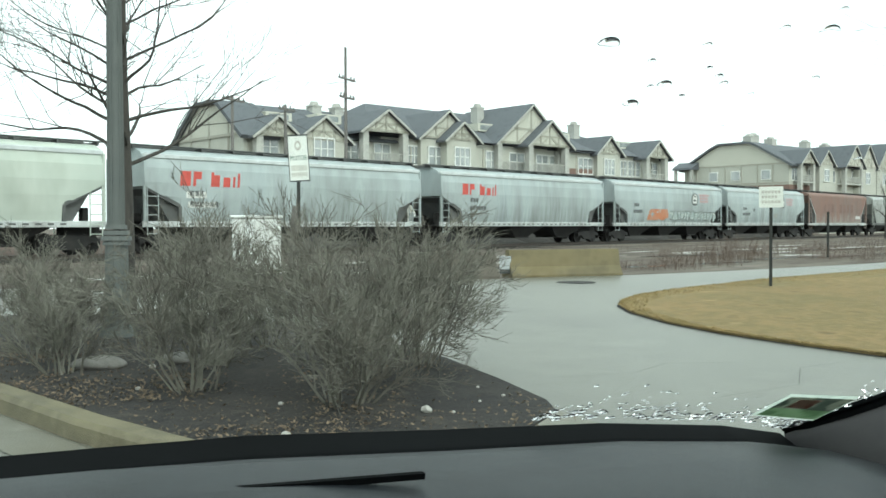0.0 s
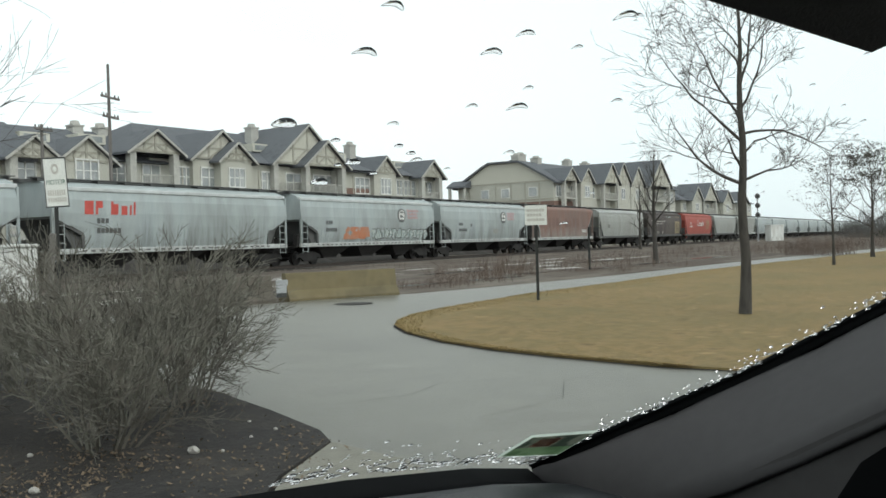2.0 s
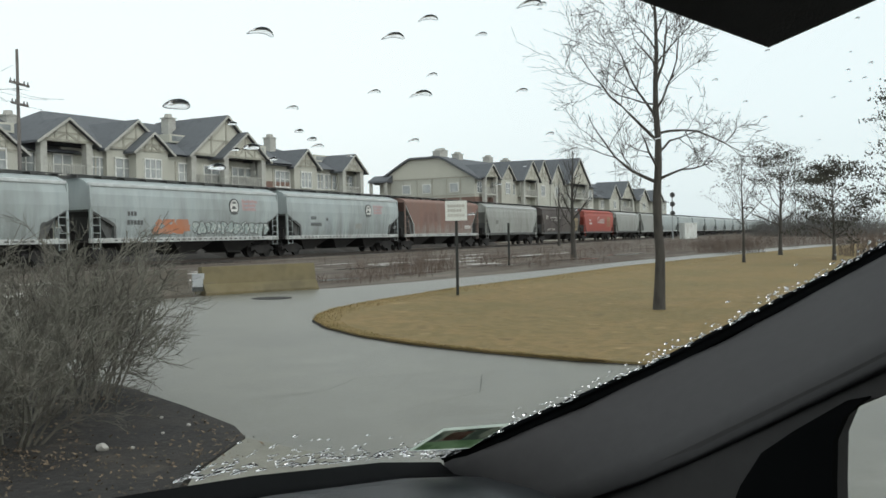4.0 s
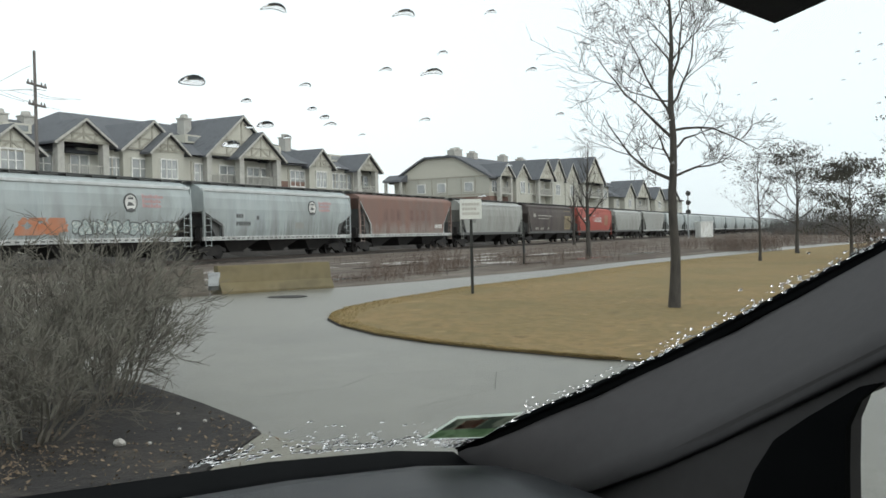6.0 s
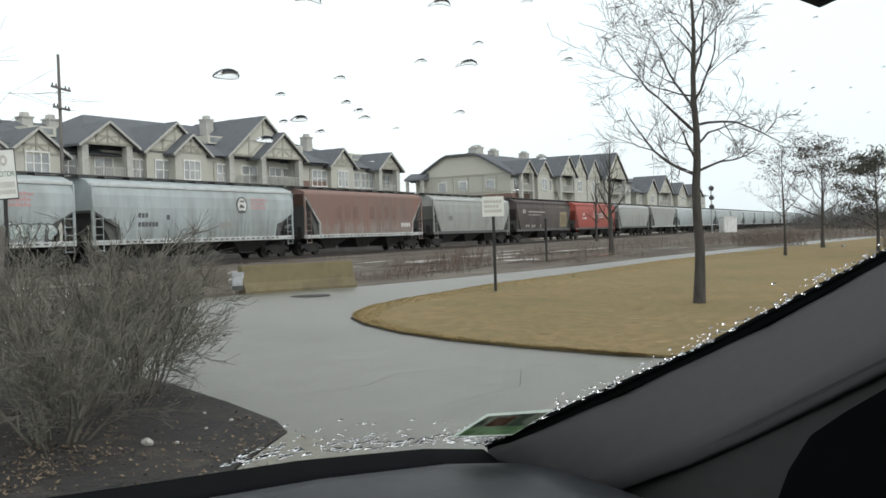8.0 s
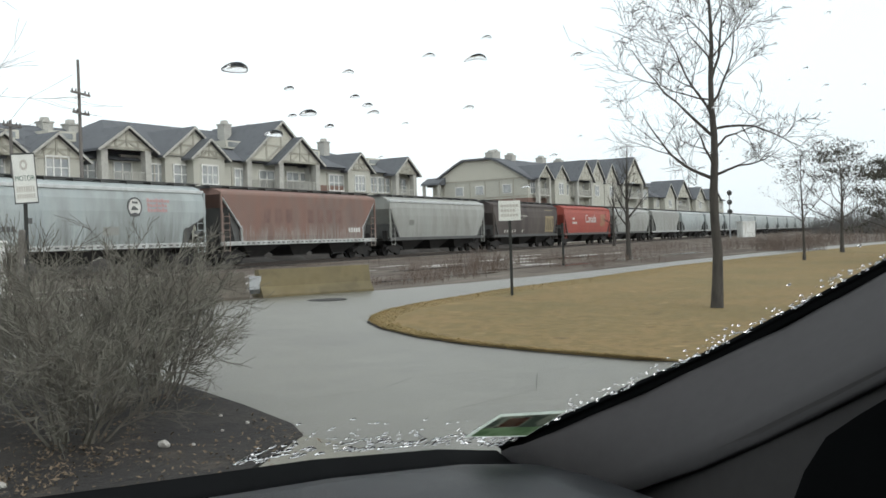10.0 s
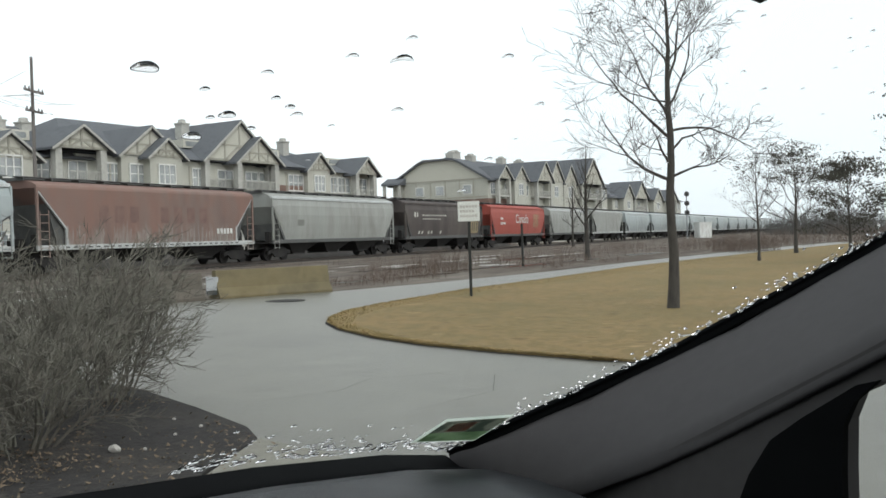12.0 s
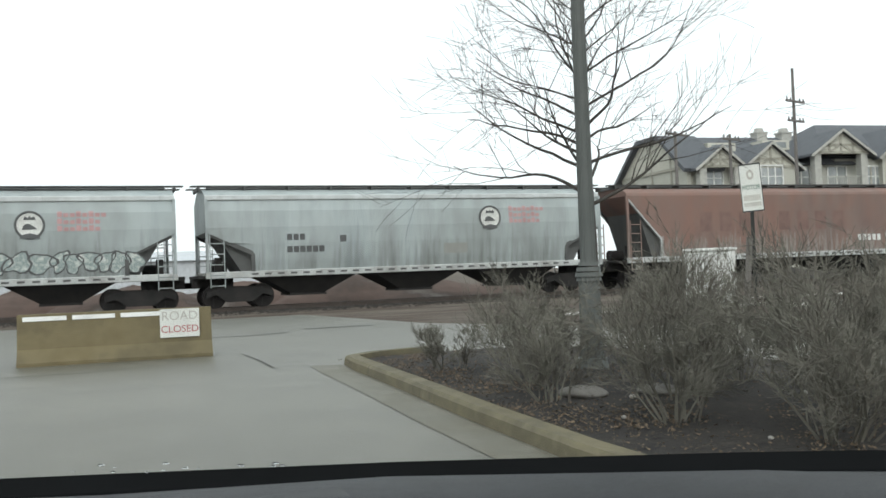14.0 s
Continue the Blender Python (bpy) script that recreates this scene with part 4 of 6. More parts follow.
    while len(made) < len(GAPS) - 2:
        made.append(again(grey))
    made.append(grey)
    return made


# ---- buildings ----
def window(house, u, z, w, h, v, mull=1):
    fr = bmesh.new()
    for a, b, c, d in ((u - w / 2 - 0.1, u + w / 2 + 0.1, z - 0.12, z), (u - w / 2 - 0.1, u + w / 2 + 0.1, z + h, z + h + 0.12), (u - w / 2 - 0.1, u - w / 2, z, z + h), (u + w / 2, u + w / 2 + 0.1, z, z + h)):
        box(fr, a, b, v - 0.1, v + 0.02, c, d)
    for i in range(mull):
        x = u - w / 2 + w * (i + 1) / (mull + 1)
        box(fr, x - 0.05, x + 0.05, v - 0.07, v + 0.02, z, z + h)
    box(fr, u - w / 2, u + w / 2, v - 0.06, v + 0.02, z + h * 0.5 - 0.03, z + h * 0.5 + 0.03)
    win = part("window", fr, M_WINFRAME, house)
    part("pane", boxed(u - w / 2, u + w / 2, v - 0.03, v + 0.03, z, z + h), M_PANE, win)
    return win


def gable(house, u, v, hw, eave, peak, floor, boards=True, loggia=False, depth=9.0):
    """A cross gable: a front bay, its half-timbered face and its own roof. v is the front plane, the house wall is v = 0."""
    bm = bmesh.new()
    prism(bm, [(u - hw, eave), (u + hw, eave), (u, peak)], v, v + 0.25)
    face = part("gable_face", bm, M_GABLE, house, "half-timbered cream gable")
    if not loggia:
        if v < -0.05:
            part("bay", boxed(u - hw + 0.15, u + hw - 0.15, v + 0.02, 0.1, floor, eave), M_STUCCO, house)
    else:
        for s in (-1, 1):
            part("column", boxed(u + s * (hw - 0.45) - 0.3, u + s * (hw - 0.45) + 0.3, v, v + 0.6, 0.1, eave, 0.03), M_TRIM, house)
        for k in range(3):
            fl = eave - 2.85 * (k + 1)
            if fl < 0.3:
                continue
            bal = part("balcony", boxed(u - hw + 0.2, u + hw - 0.2, v + 0.05, -0.01, fl, fl + 0.22), M_TRIM, house)
            bm = bmesh.new()
            box(bm, u - hw + 0.7, u + hw - 0.7, v + 0.12, v + 0.18, fl + 1.12, fl + 1.2)
            n = int((2 * hw - 1.4) / 0.16)
            for i in range(n):
                x = u - hw + 0.75 + i * 0.16
                box(bm, x, x + 0.05, v + 0.13, v + 0.17, fl + 0.3, fl + 1.14)
            part("railing", bm, M_TRIM, bal)
    bm = bmesh.new()
    ov, sl = 0.35, (peak - eave) / hw
    for s in (-1, 1):
        e = u + s * (hw + ov)
        ze = eave - sl * ov
        q = [(e, v - 0.35, ze), (u, v - 0.35, peak), (u, v + depth, peak), (e, v + depth, ze)]
        lo = [bm.verts.new((x, y, z + 0.03)) for x, y, z in q]
        hi = [bm.verts.new((x, y, z + 0.22)) for x, y, z in q]
        bm.faces.new(lo)
        bm.faces.new(hi[::-1])
        for i in range(4):
            bm.faces.new((lo[(i + 1) % 4], lo[i], hi[i], hi[(i + 1) % 4]))
    bmesh.ops.recalc_face_normals(bm, faces=bm.faces[:])
    part("gable_roof", bm, M_SHINGLE, house)
    for s in (-1, 1):
        bm = bmesh.new()
        beam(bm, (u + s * (hw + ov), v - 0.37, eave - sl * ov + 0.06), (u, v - 0.37, peak + 0.08), 0.08, 0.17)
        part("bargeboard", bm, M_TRIM, house)
    if boards:
        h = peak - eave
        bars = [((u - hw * 0.92, eave + 0.12), (u + hw * 0.92, eave + 0.12)), ((u, eave), (u, peak - 0.2)), ((u - hw * 0.5, eave + 0.4 * h), (u + hw * 0.5, eave + 0.4 * h))]
        bars += [((u + s * hw * 0.42, eave), (u + s * hw * 0.42, eave + 0.5 * h)) for s in (-1, 1)]
        bars += [((u + s * hw * 0.42, eave + 0.1), (u + s * 0.1, eave + 0.4 * h)) for s in (-1, 1)]
        for (x0, z0), (x1, z1) in bars:
            part("timber_board", beam(bmesh.new(), (x0, v - 0.02, z0), (x1, v - 0.02, z1), 0.17, 0.06, (0, -1, 0)), M_TIMBER, face)


def pitched(u0, u1, v0, v1, eave, ridge, hip0, hip1, over=0.5):
    """A hipped or gabled roof with the ridge along u."""
    bm = bmesh.new()
    a, b, c, d, m = u0 - over, u1 + over, v0 - over, v1 + over, (v0 + v1) / 2
    lo = [bm.verts.new(p) for p in ((a, c, eave), (b, c, eave), (b, d, eave), (a, d, eave))]
    r0, r1 = bm.verts.new((a + hip0, m, ridge)), bm.verts.new((b - hip1, m, ridge))
    for q in ((lo[0], lo[1], r1, r0), (lo[2], lo[3], r0, r1), (lo[1], lo[2], r1), (lo[3], lo[0], r0), (lo[3], lo[2], lo[1], lo[0])):
        bm.faces.new(q)
    return bm


def chimney(house, u, v, z0, z1, w=1.0):
    c = part("chimney", boxed(u - w / 2, u + w / 2, v - w / 2, v + w / 2, z0, z1, 0.03), M_CHIMNEY, house)
    bm = box(bmesh.new(), u - w / 2 - 0.06, u + w / 2 + 0.06, v - w / 2 - 0.06, v + w / 2 + 0.06, z1, z1 + 0.12)
    tube(bm, (u, v, z1 + 0.15), (u, v, z1 + 0.45), w * 0.42, w * 0.36, 10)
    part("cap", bm, M_CHIMNEY, c)


def dormer(house, u, v, z):
    part("dormer", prism(bmesh.new(), [(u - 1.2, z), (u + 1.2, z), (u + 1.2, z + 0.75), (u - 1.2, z + 0.75)], v, v + 2.5), M_GABLE, house)
    part("skylight", boxed(u - 0.9, u + 0.9, v - 0.02, v + 0.02, z + 0.15, z + 0.6), M_PANE, house)


def wall_trim(house, u0, u1, v, zs, xs):
    for z in zs:
        part("trim_board", boxed(u0, u1, v - 0.05, v - 0.002, z, z + 0.22), M_TIMBER, house)
    for x, za, zb in xs:
        part("trim_board", boxed(x - 0.08, x + 0.08, v - 0.06, v - 0.002, za, zb), M_TIMBER, house)


def clipped_end(house, u, deep, eave, top):
    """A cream end wall under a clipped gable, with a shingled verge along its slopes."""
    s, r = deep / 17.6, (top - eave) / 3.2
    pts = [(0, eave), (deep, eave), (12.6 * s, eave + 2.7 * r), (11.4 * s, top), (6.2 * s, top), (5.0 * s, eave + 2.7 * r)]
    bm = bmesh.new()
    a = [bm.verts.new((u - 0.04, y, z)) for y, z in pts]
    b = [bm.verts.new((u + 3.0, y, z)) for y, z in pts]
    bm.faces.new(a)
    bm.faces.new(b[::-1])
    for i in range(6):
        bm.faces.new((a[(i + 1) % 6], a[i], b[i], b[(i + 1) % 6]))
    bmesh.ops.recalc_face_normals(bm, faces=bm.faces[:])
    part("end_gable", bm, M_GABLE, house, "cream clipped gable end")
    line = [(-0.8 * s, eave - 0.4 * r)] + [(y, z + 0.15) for y, z in pts[:1:-1]] + [(deep + 0.8 * s, eave - 0.4 * r)]
    for (y0, z0), (y1, z1) in zip(line, line[1:]):
        part("verge", beam(bmesh.new(), (u + 1.2, y0, z0), (u + 1.2, y1, z1), 3.4, 0.3, (0, 0, 1)), M_SHINGLE, house)


def build_apartments():
    tilt = math.degrees(math.atan(-0.15))
    h = thing("apartment_building", pose(57.5, 53.8, gz(50), 0, 0, tilt), "cream half-timbered three-storey apartment building with slate roof", "apartment building", "apartment buildings behind the track")
    part("wall", boxed(-13.8, -1, 0, 10.5, 0, 8.3), M_STUCCO, h)
    part("wall", boxed(-1, 38.2, 0, 16, 0, 8.7), M_STUCCO, h)
    part("brick_base", boxed(22.5, 29.5, -0.05, 0.3, 0, 7.0), M_BRICK, h)
    clipped_end(h, -13.8, 10.5, 8.2, 10.7)
    part("roof", pitched(-12.4, 0, 0, 10.5, 8.2, 11.1, 1.2, 0, 0.6), M_SHINGLE, h)
    for y in (2.2, 5.2, 8.2):
        part("trim_board", boxed(-13.9, -13.85, y - 0.09, y + 0.09, 5.7, 10.0 if y == 5.2 else 9.2), M_TIMBER, h)
    part("trim_board", boxed(-13.91, -13.85, 0, 10.5, 8.1, 8.32), M_TIMBER, h)
    part("roof", pitched(-2, 26, 0, 16, 8.8, 12.6, 6.0, 3.0, 0.6), M_SHINGLE, h)
    part("roof", pitched(20, 38.2, 0, 16, 8.6, 11.9, 2.0, 9.0, 0.6), M_SHINGLE, h)
    for u, v, hw, ev, pk, lg in ((-11.5, -0.9, 1.9, 8.0, 9.45, True), (-7.3, -0.9, 2.4, 7.9, 9.7, False), (-1.5, -1.4, 2.5, 8.9, 10.6, True), (6.0, -0.5, 3.2, 8.8, 11.2, False), (6.9, -1.4, 1.9, 8.7, 10.2, False), (16.6, -0.6, 4.6, 8.9, 12.6, True), (18.2, -1.5, 3.0, 8.8, 11.1, True), (28.3, -0.6, 2.0, 8.6, 10.3, False), (35.6, -1.4, 2.1, 8.5, 10.2, True)):
        gable(h, u, v, hw, ev, pk, 0.0, loggia=lg)
    for u, v, w, n in ((-11.6, 0, 1.4, 1), (-8.6, 0, 1.2, 1), (-7.3, -0.9, 1.8, 2), (-4.1, 0, 1.4, 1), (-0.9, 0, 1.6, 1), (2.6, 0, 1.5, 1), (4.6, -0.5, 1.6, 1), (6.9, -1.4, 1.7, 2), (11.8, 0, 1.3, 1), (15.2, 0, 1.9, 1), (18.7, 0, 1.6, 1), (20.6, 0, 1.6, 1), (25.2, 0, 2.2, 2), (28.3, -0.6, 1.6, 2), (31.4, 0, 1.0, 0), (33.2, 0, 2.0, 2), (36.6, 0, 1.4, 1)):
        for fl in (0.9, 3.75, 6.55):
            window(h, u, fl, w, 1.5, v, n)
    wall_trim(h, -13.7, 38, 0, (5.6,), [(x, 5.7, 8.3) for x in (-13.4, -4.8, -2.4, 2.2, 4.4, 10.8, 12.8, 23.8, 27, 31.4, 33.4, 36.2)])
    for u, z in ((-4.2, 12.0), (-1.9, 12.0), (14.9, 13.4), (18.2, 13.3), (29.3, 12.7)):
        chimney(h, u, 5.0, 9.5, z - 0.65, 0.95)
    for u, z in ((-9.4, 9.5), (-4.6, 9.7), (13.5, 10.2), (24.2, 10.0), (34.6, 9.7)):
        dormer(h, u, 2.2, z)
    h2 = thing("apartment_building", pose(136.9, 48.9, gz(50), 0, 0, tilt), "cream apartment building with gabled front and brick base", "apartment building", "apartment buildings behind the track")
    part("wall", boxed(0, 50, 0, 17.6, 0, 10.4), M_STUCCO, h2)
    clipped_end(h2, 0, 17.6, 10.3, 13.5)
    part("roof", pitched(1.5, 50, 0, 17.6, 10.2, 14.2, 1.5, 4.0, 0.8), M_SHINGLE, h2)
    part("brick_base", boxed(-0.06, 8, -0.06, 7, 0, 7.2), M_BRICK, h2)
    for u, v, hw, ev, pk, lg in ((3.4, -1.2, 2.3, 10.3, 12.2, True), (9.4, -1.0, 2.3, 10.3, 12.4, False), (18.0, -1.3, 3.2, 10.4, 13.6, True), (23.3, -1.0, 3.2, 10.4, 14.0, False), (29.5, -1.0, 3.0, 10.4, 13.6, False), (38.6, -1.6, 5.2, 10.5, 15.2, True)):
        gable(h2, u, v, hw, ev, pk, 0.0, loggia=lg, depth=8)
    for u in (1.5, 6.4, 9.4, 13.2, 17.2, 20.6, 23.3, 26.6, 29.5, 33.0, 36.6, 40.5, 45.0, 48.2):
        for fl in (1.0, 4.4, 7.9):
            window(h2, u, fl, 1.6, 1.7, -1.0 if u in (9.4, 23.3, 29.5) else 0, 1)
    for z in (4.2, 7.4, 10.2):
        part("trim_board", boxed(-0.06, -0.002, 0, 17.6, z, z + 0.25), M_TIMBER, h2)
    for y in (2.5, 5.0, 7.6, 10.4, 13.0, 15.4):
        part("trim_board", boxed(-0.07, -0.002, y - 0.1, y + 0.1, 4.2, 10.4), M_TIMBER, h2)
    for y in (3.6, 8.6, 12.4):
        for fl in (5.0, 8.0):
            w = part("window", boxed(-0.1, 0.02, y - 0.8, y + 0.8, fl, fl + 1.5), M_WINFRAME, h2)
            part("pane", boxed(-0.13, 0.0, y - 0.65, y + 0.65, fl + 0.12, fl + 1.38), M_PANE, w)
    part("porch_roof", prism(bmesh.new(), [(-2.0, 10.0), (0, 10.0), (0, 11.2), (-1.9, 10.3)], 15.0, 18.6), M_SHINGLE, h2)
    for y in (15.3, 18.2):
        part("column", boxed(-1.8, -1.4, y - 0.2, y + 0.2, 0, 10.0), M_TRIM, h2)
    for u, v, z in ((2.5, 9, 15.3), (4.5, 9.5, 15.6), (8.5, 8.8, 15.2), (20, 9, 15.4), (27, 9, 15.3)):
        chimney(h2, u + 2, v, 12.5, z - 0.35, 1.4)
    h3 = thing("apartment_building", pose(136.9 + 53 * 0.989, 48.9 - 53 * 0.148, gz(50), 0, 0, tilt), "lower cream apartment wing with dark roof, farther off", "apartment building", "apartment buildings behind the track")
    part("wall", boxed(0, 46, 0, 14, 0, 8.4), M_STUCCO, h3)
    part("roof", pitched(0, 46, 0, 14, 8.3, 12.0, 4, 6, 0.7), M_SHINGLE, h3)
    for u, hw, pk, lg in ((6, 3, 11.0, False), (14.0, 4.2, 12.0, True), (25, 3, 10.8, False), (36, 3.5, 10.8, True)):
        gable(h3, u, -1.2, hw, 8.4, pk, 0.0, loggia=lg, depth=7)
    for u in (2, 6, 10, 13, 15.5, 20, 25, 30, 35, 40, 44):
        for fl in (1.0, 3.7, 6.3):
            window(h3, u, fl, 1.5, 1.4, -1.2 if u in (6, 25) else 0, 1)
    s = thing("storage_shed", pose(-6, 92, gz(50)), "long low pale metal storage shed", "shed")
    part("wall", boxed(-30, 38, 0, 12, 0, 3.2), M_SHED, s)
    part("roof", pitched(-30, 38, 0, 12, 3.15, 4.2, 0.1, 0.1, 0.4), M_SHED, s)


# ---- street furniture ----
def build_lamp_post():
    x, y = 4.95, 9.0
    w = thing("lamp_post", pose(x, y, gz(y) + 0.05), "grey-green painted metal lamp post with collared base", "lamp post")
    bm = bmesh.new()
    tube(bm, (0, 0, 0), (0, 0, 0.12), 0.19, 0.17, 16)
    tube(bm, (0, 0, 0.12), (0, 0, 1.0), 0.135, 0.12, 12)
    part("base", bm, M_LAMP, w)
    bm = bmesh.new()
    for z, r in ((0.98, 0.145), (1.03, 0.16), (1.09, 0.14), (1.15, 0.115)):
        tube(bm, (0, 0, z), (0, 0, z + 0.045), r, r * 0.96, 16)
    part("collar", bm, M_LAMP, w)
    bm = bmesh.new()
    n = 12
    for z0, z1, r0, r1 in ((1.18, 5.4, 0.085, 0.062),):
        tube(bm, (0, 0, z0), (0, 0, z1), r0, r1, 20)
        for i in range(n):
            a = 6.28319 * i / n
            c, s = math.cos(a), math.sin(a)
            beam(bm, (c * r0, s * r0, z0), (c * r1, s * r1, z1), 0.014, 0.014, (c, s, 0))
    part("shaft", bm, M_LAMP, w)


def sign_face(w, h, r=0.03):
    bm = box(bmesh.new(), -w / 2, w / 2, -0.012, 0.012, -h / 2, h / 2)
    return bm


def build_signs():
    # a tall white notice by the track
    y = 18.7
    s = thing("notice_sign", pose(16.15, y, gz(y), 0, 0, -38), "white notice board with dark lettering on a dark post", "sign")
    part("post", boxed(-0.045, 0.045, 0.02, 0.09, 0, 3.5), M_POST, s)
    b = part("board", sign_face(0.72, 1.12), M_SIGNWHITE, s)
    b.location, b.rotation_euler, b.scale = (0, 0, 3.0), (0, radians(-3.5), 0), (0.74, 1, 1.1)
    bm = bmesh.new()
    for q in ((-0.36, 0.36, -0.56, -0.53), (-0.36, 0.36, 0.53, 0.56), (-0.36, -0.335, -0.53, 0.53), (0.335, 0.36, -0.53, 0.53)):
        box(bm, q[0], q[1], -0.02, -0.013, q[2], q[3])
    part("border", bm, M_INK, b)
    part("symbol", disc(bmesh.new(), 0, -0.02, 0.3, 0.12, 0.008, 14, 0.06), M_FADEDINK, b)
    lettering("MOTOR", 0.165, pose(0, -0.014, 0.0, 90, 0, 0), M_GREENINK, b)
    bm = bmesh.new()
    for j in range(8):
        box(bm, -0.27 + j * 0.07, -0.225 + j * 0.07, -0.018, -0.013, -0.3, -0.17)
        box(bm, -0.27 + j * 0.07, -0.225 + j * 0.07, -0.018, -0.013, -0.44, -0.34)
    part("text_bars", bm, M_FADEDINK, b)
    p = thing("wooden_stake", pose(15.75, 18.6, gz(18.6), 3, 4, 20), "short weathered grey wooden stake", "stake")
    part("stake", boxed(-0.07, 0.07, -0.06, 0.06, -0.1, 1.75, 0.02), M_POLE, p)
    # a small sign on the lawn
    y = 6.96
    s = thing("lawn_sign", pose(18.27, y, gz(y) + 0.03, 0, 0, -69), "small faded white sign on a thin dark post", "sign")
    part("post", boxed(-0.03, 0.03, 0.014, 0.06, -0.1, 1.98), M_POST, s)
    b = part("board", sign_face(0.46, 0.42), M_SIGNWHITE, s)
    b.location = (0, 0, 1.8)
    bm = bmesh.new()
    for j, (n, z) in enumerate(((6, 0.1), (5, 0.0), (6, -0.1))):
        for i in range(n):
            box(bm, -0.18 + i * 0.062, -0.135 + i * 0.062, -0.018, -0.013, z - 0.025, z + 0.03)
    part("text_bars", bm, M_FADEDINK, b)
    s = thing("marker_post", pose(35.84, 11.4, gz(11)), "thin dark marker post beside the path", "post")
    part("post", tube(bmesh.new(), (0, 0, 0), (0, 0, 1.7), 0.05, 0.045, 8), M_POST, s)


def build_enclosure():
    y = 19.4
    w = thing("utility_cabinet", pose(15.3, y, gz(y), 0, 0, -38), "chalky white metal utility cabinet, streaked with dirt", "cabinet")
    part("body", boxed(-0.62, 0.62, -0.45, 0.45, 0.1, 1.42, 0.03), M_BOXWHITE, w)
    part("plinth", boxed(-0.68, 0.68, -0.5, 0.5, 0, 0.1, 0.01), M_GUTTER, w)
    part("lid", boxed(-0.66, 0.66, -0.5, 0.5, 1.42, 1.5, 0.02), M_BOXWHITE, w)
    d = part("door", boxed(-0.3, 0.58, -0.47, -0.445, 0.18, 1.36, 0.008), M_BOXWHITE, w)
    part("handle", boxed(-0.24, -0.2, -0.5, -0.465, 0.7, 0.9, 0.008), M_GALV, d)


def barrier(x0, y0, x1, y1, material, label, h=0.74, tape=0):
    d = Vector((x1 - x0, y1 - y0))
    L = d.length
    w = thing("road_barrier", pose((x0 + x1) / 2, (y0 + y1) / 2, gz((y0 + y1) / 2) - 0.02, 0, 0, math.degrees(math.atan2(d.y, d.x))), label, "barrier", "barriers across the road")
    bm = bmesh.new()
    prof = [(-0.3, 0), (-0.3, 0.08), (-0.17, 0.27), (-0.1, h), (0.1, h), (0.17, 0.27), (0.3, 0.08), (0.3, 0)]
    a = [bm.verts.new((-L / 2, q, z)) for q, z in prof]
    b = [bm.verts.new((L / 2, q, z)) for q, z in prof]
    bm.faces.new(a)
    bm.faces.new(b[::-1])
    for i in range(len(prof)):
        bm.faces.new((a[i], b[i], b[(i + 1) % 8], a[(i + 1) % 8]))
    bmesh.ops.recalc_face_normals(bm, faces=bm.faces[:])
    part("block", bm, material, w)
    for i in range(tape):
        q = -L / 2 + 0.08 + i * 0.68
        t = part("tape", boxed(q, q + 0.6, -0.128, -0.118, h - 0.1, h - 0.035), M_TAPE, w, "white reflective strip")
    return w, L, h


def build_barriers():
    w, L, h = barrier(-0.95, 15.25, 1.8, 14.95, M_BARRIER, "olive-painted concrete barrier with a closure sign", 0.78, 3)
    b = part("closure_sign", boxed(0.62, 1.2, -0.19, -0.17, 0.34, 0.77), M_SIGNWHITE, w, "white road closure sign")
    lettering("ROAD", 0.19, pose(0.91, -0.192, 0.66, 90, 0, 0), M_FADEDINK, b)
    lettering("CLOSED", 0.15, pose(0.91, -0.192, 0.46, 90, 0, 0), M_REDINK, b)
    barrier(-4.4, 15.6, -1.35, 15.3, M_BARRIER, "olive-painted concrete barrier beside another", 0.78, 3)
    barrier(17.25, 12.75, 19.75, 11.3, M_BARRIER, "tan-painted concrete barrier beside the path", 0.66)
    barrier(14.2, 14.0, 16.95, 12.95, M_BARRIER2, "grey-brown concrete barrier beside the path", 0.62)
    s = thing("white_placard", pose(17.1, 12.7, gz(12) , 0, 0, -35), "small white placard leaning by the barriers", "placard")
    part("board", boxed(-0.14, 0.14, -0.02, 0.0, 0.1, 0.5, 0.005), M_GALV, s)
    part("text_bars", boxed(-0.14, 0.14, -0.026, -0.021, 0.1, 0.2), M_INK, s)
    bm = bmesh.new()
    tube(bm, (0, 0, 0.004), (0, 0, 0.012), 0.42, 0.42, 24)
    w = link("manhole_cover", bm, M_UNDER)
    w.location = (16.6, 10.5, gz(10.5))
    tagged(w, "dark round iron manhole cover set in the path", "manhole cover")
    strip_line("joint_1", [(2.35, 12.1), (2.05, 12.0), (2.15, 13.2), (2.2, 14.6)], 0.012, M_CRACK, "dark tar-filled joint in the pavement")
    strip_line("joint_2", [(-3.0, 13.2), (-1.6, 13.45), (-0.2, 13.25), (0.4, 13.4)], 0.02, M_CRACK, "dark tar-filled crack in the pavement")
    strip_line("joint_3", [(4.8, 20.4), (6.4, 20.3)], 0.09, M_CRACK, "dark patch in the pavement")
    strip_line("joint_4", [(1.9, 19.3), (3.4, 19.2), (4.2, 19.5)], 0.05, M_CRACK, "dark crack in the pavement")
    strip_line("joint_5", [(6.2, 4.3), (6.9, 3.9), (7.6, 3.95), (8.3, 3.3)], 0.004, M_CRACK, "thin crack in the path")
    strip_line("joint_6", [(9.3, 2.6), (8.2, 2.9), (7.3, 2.6), (6.2, 2.9)], 0.003, M_CRACK, "thin crack in the path")


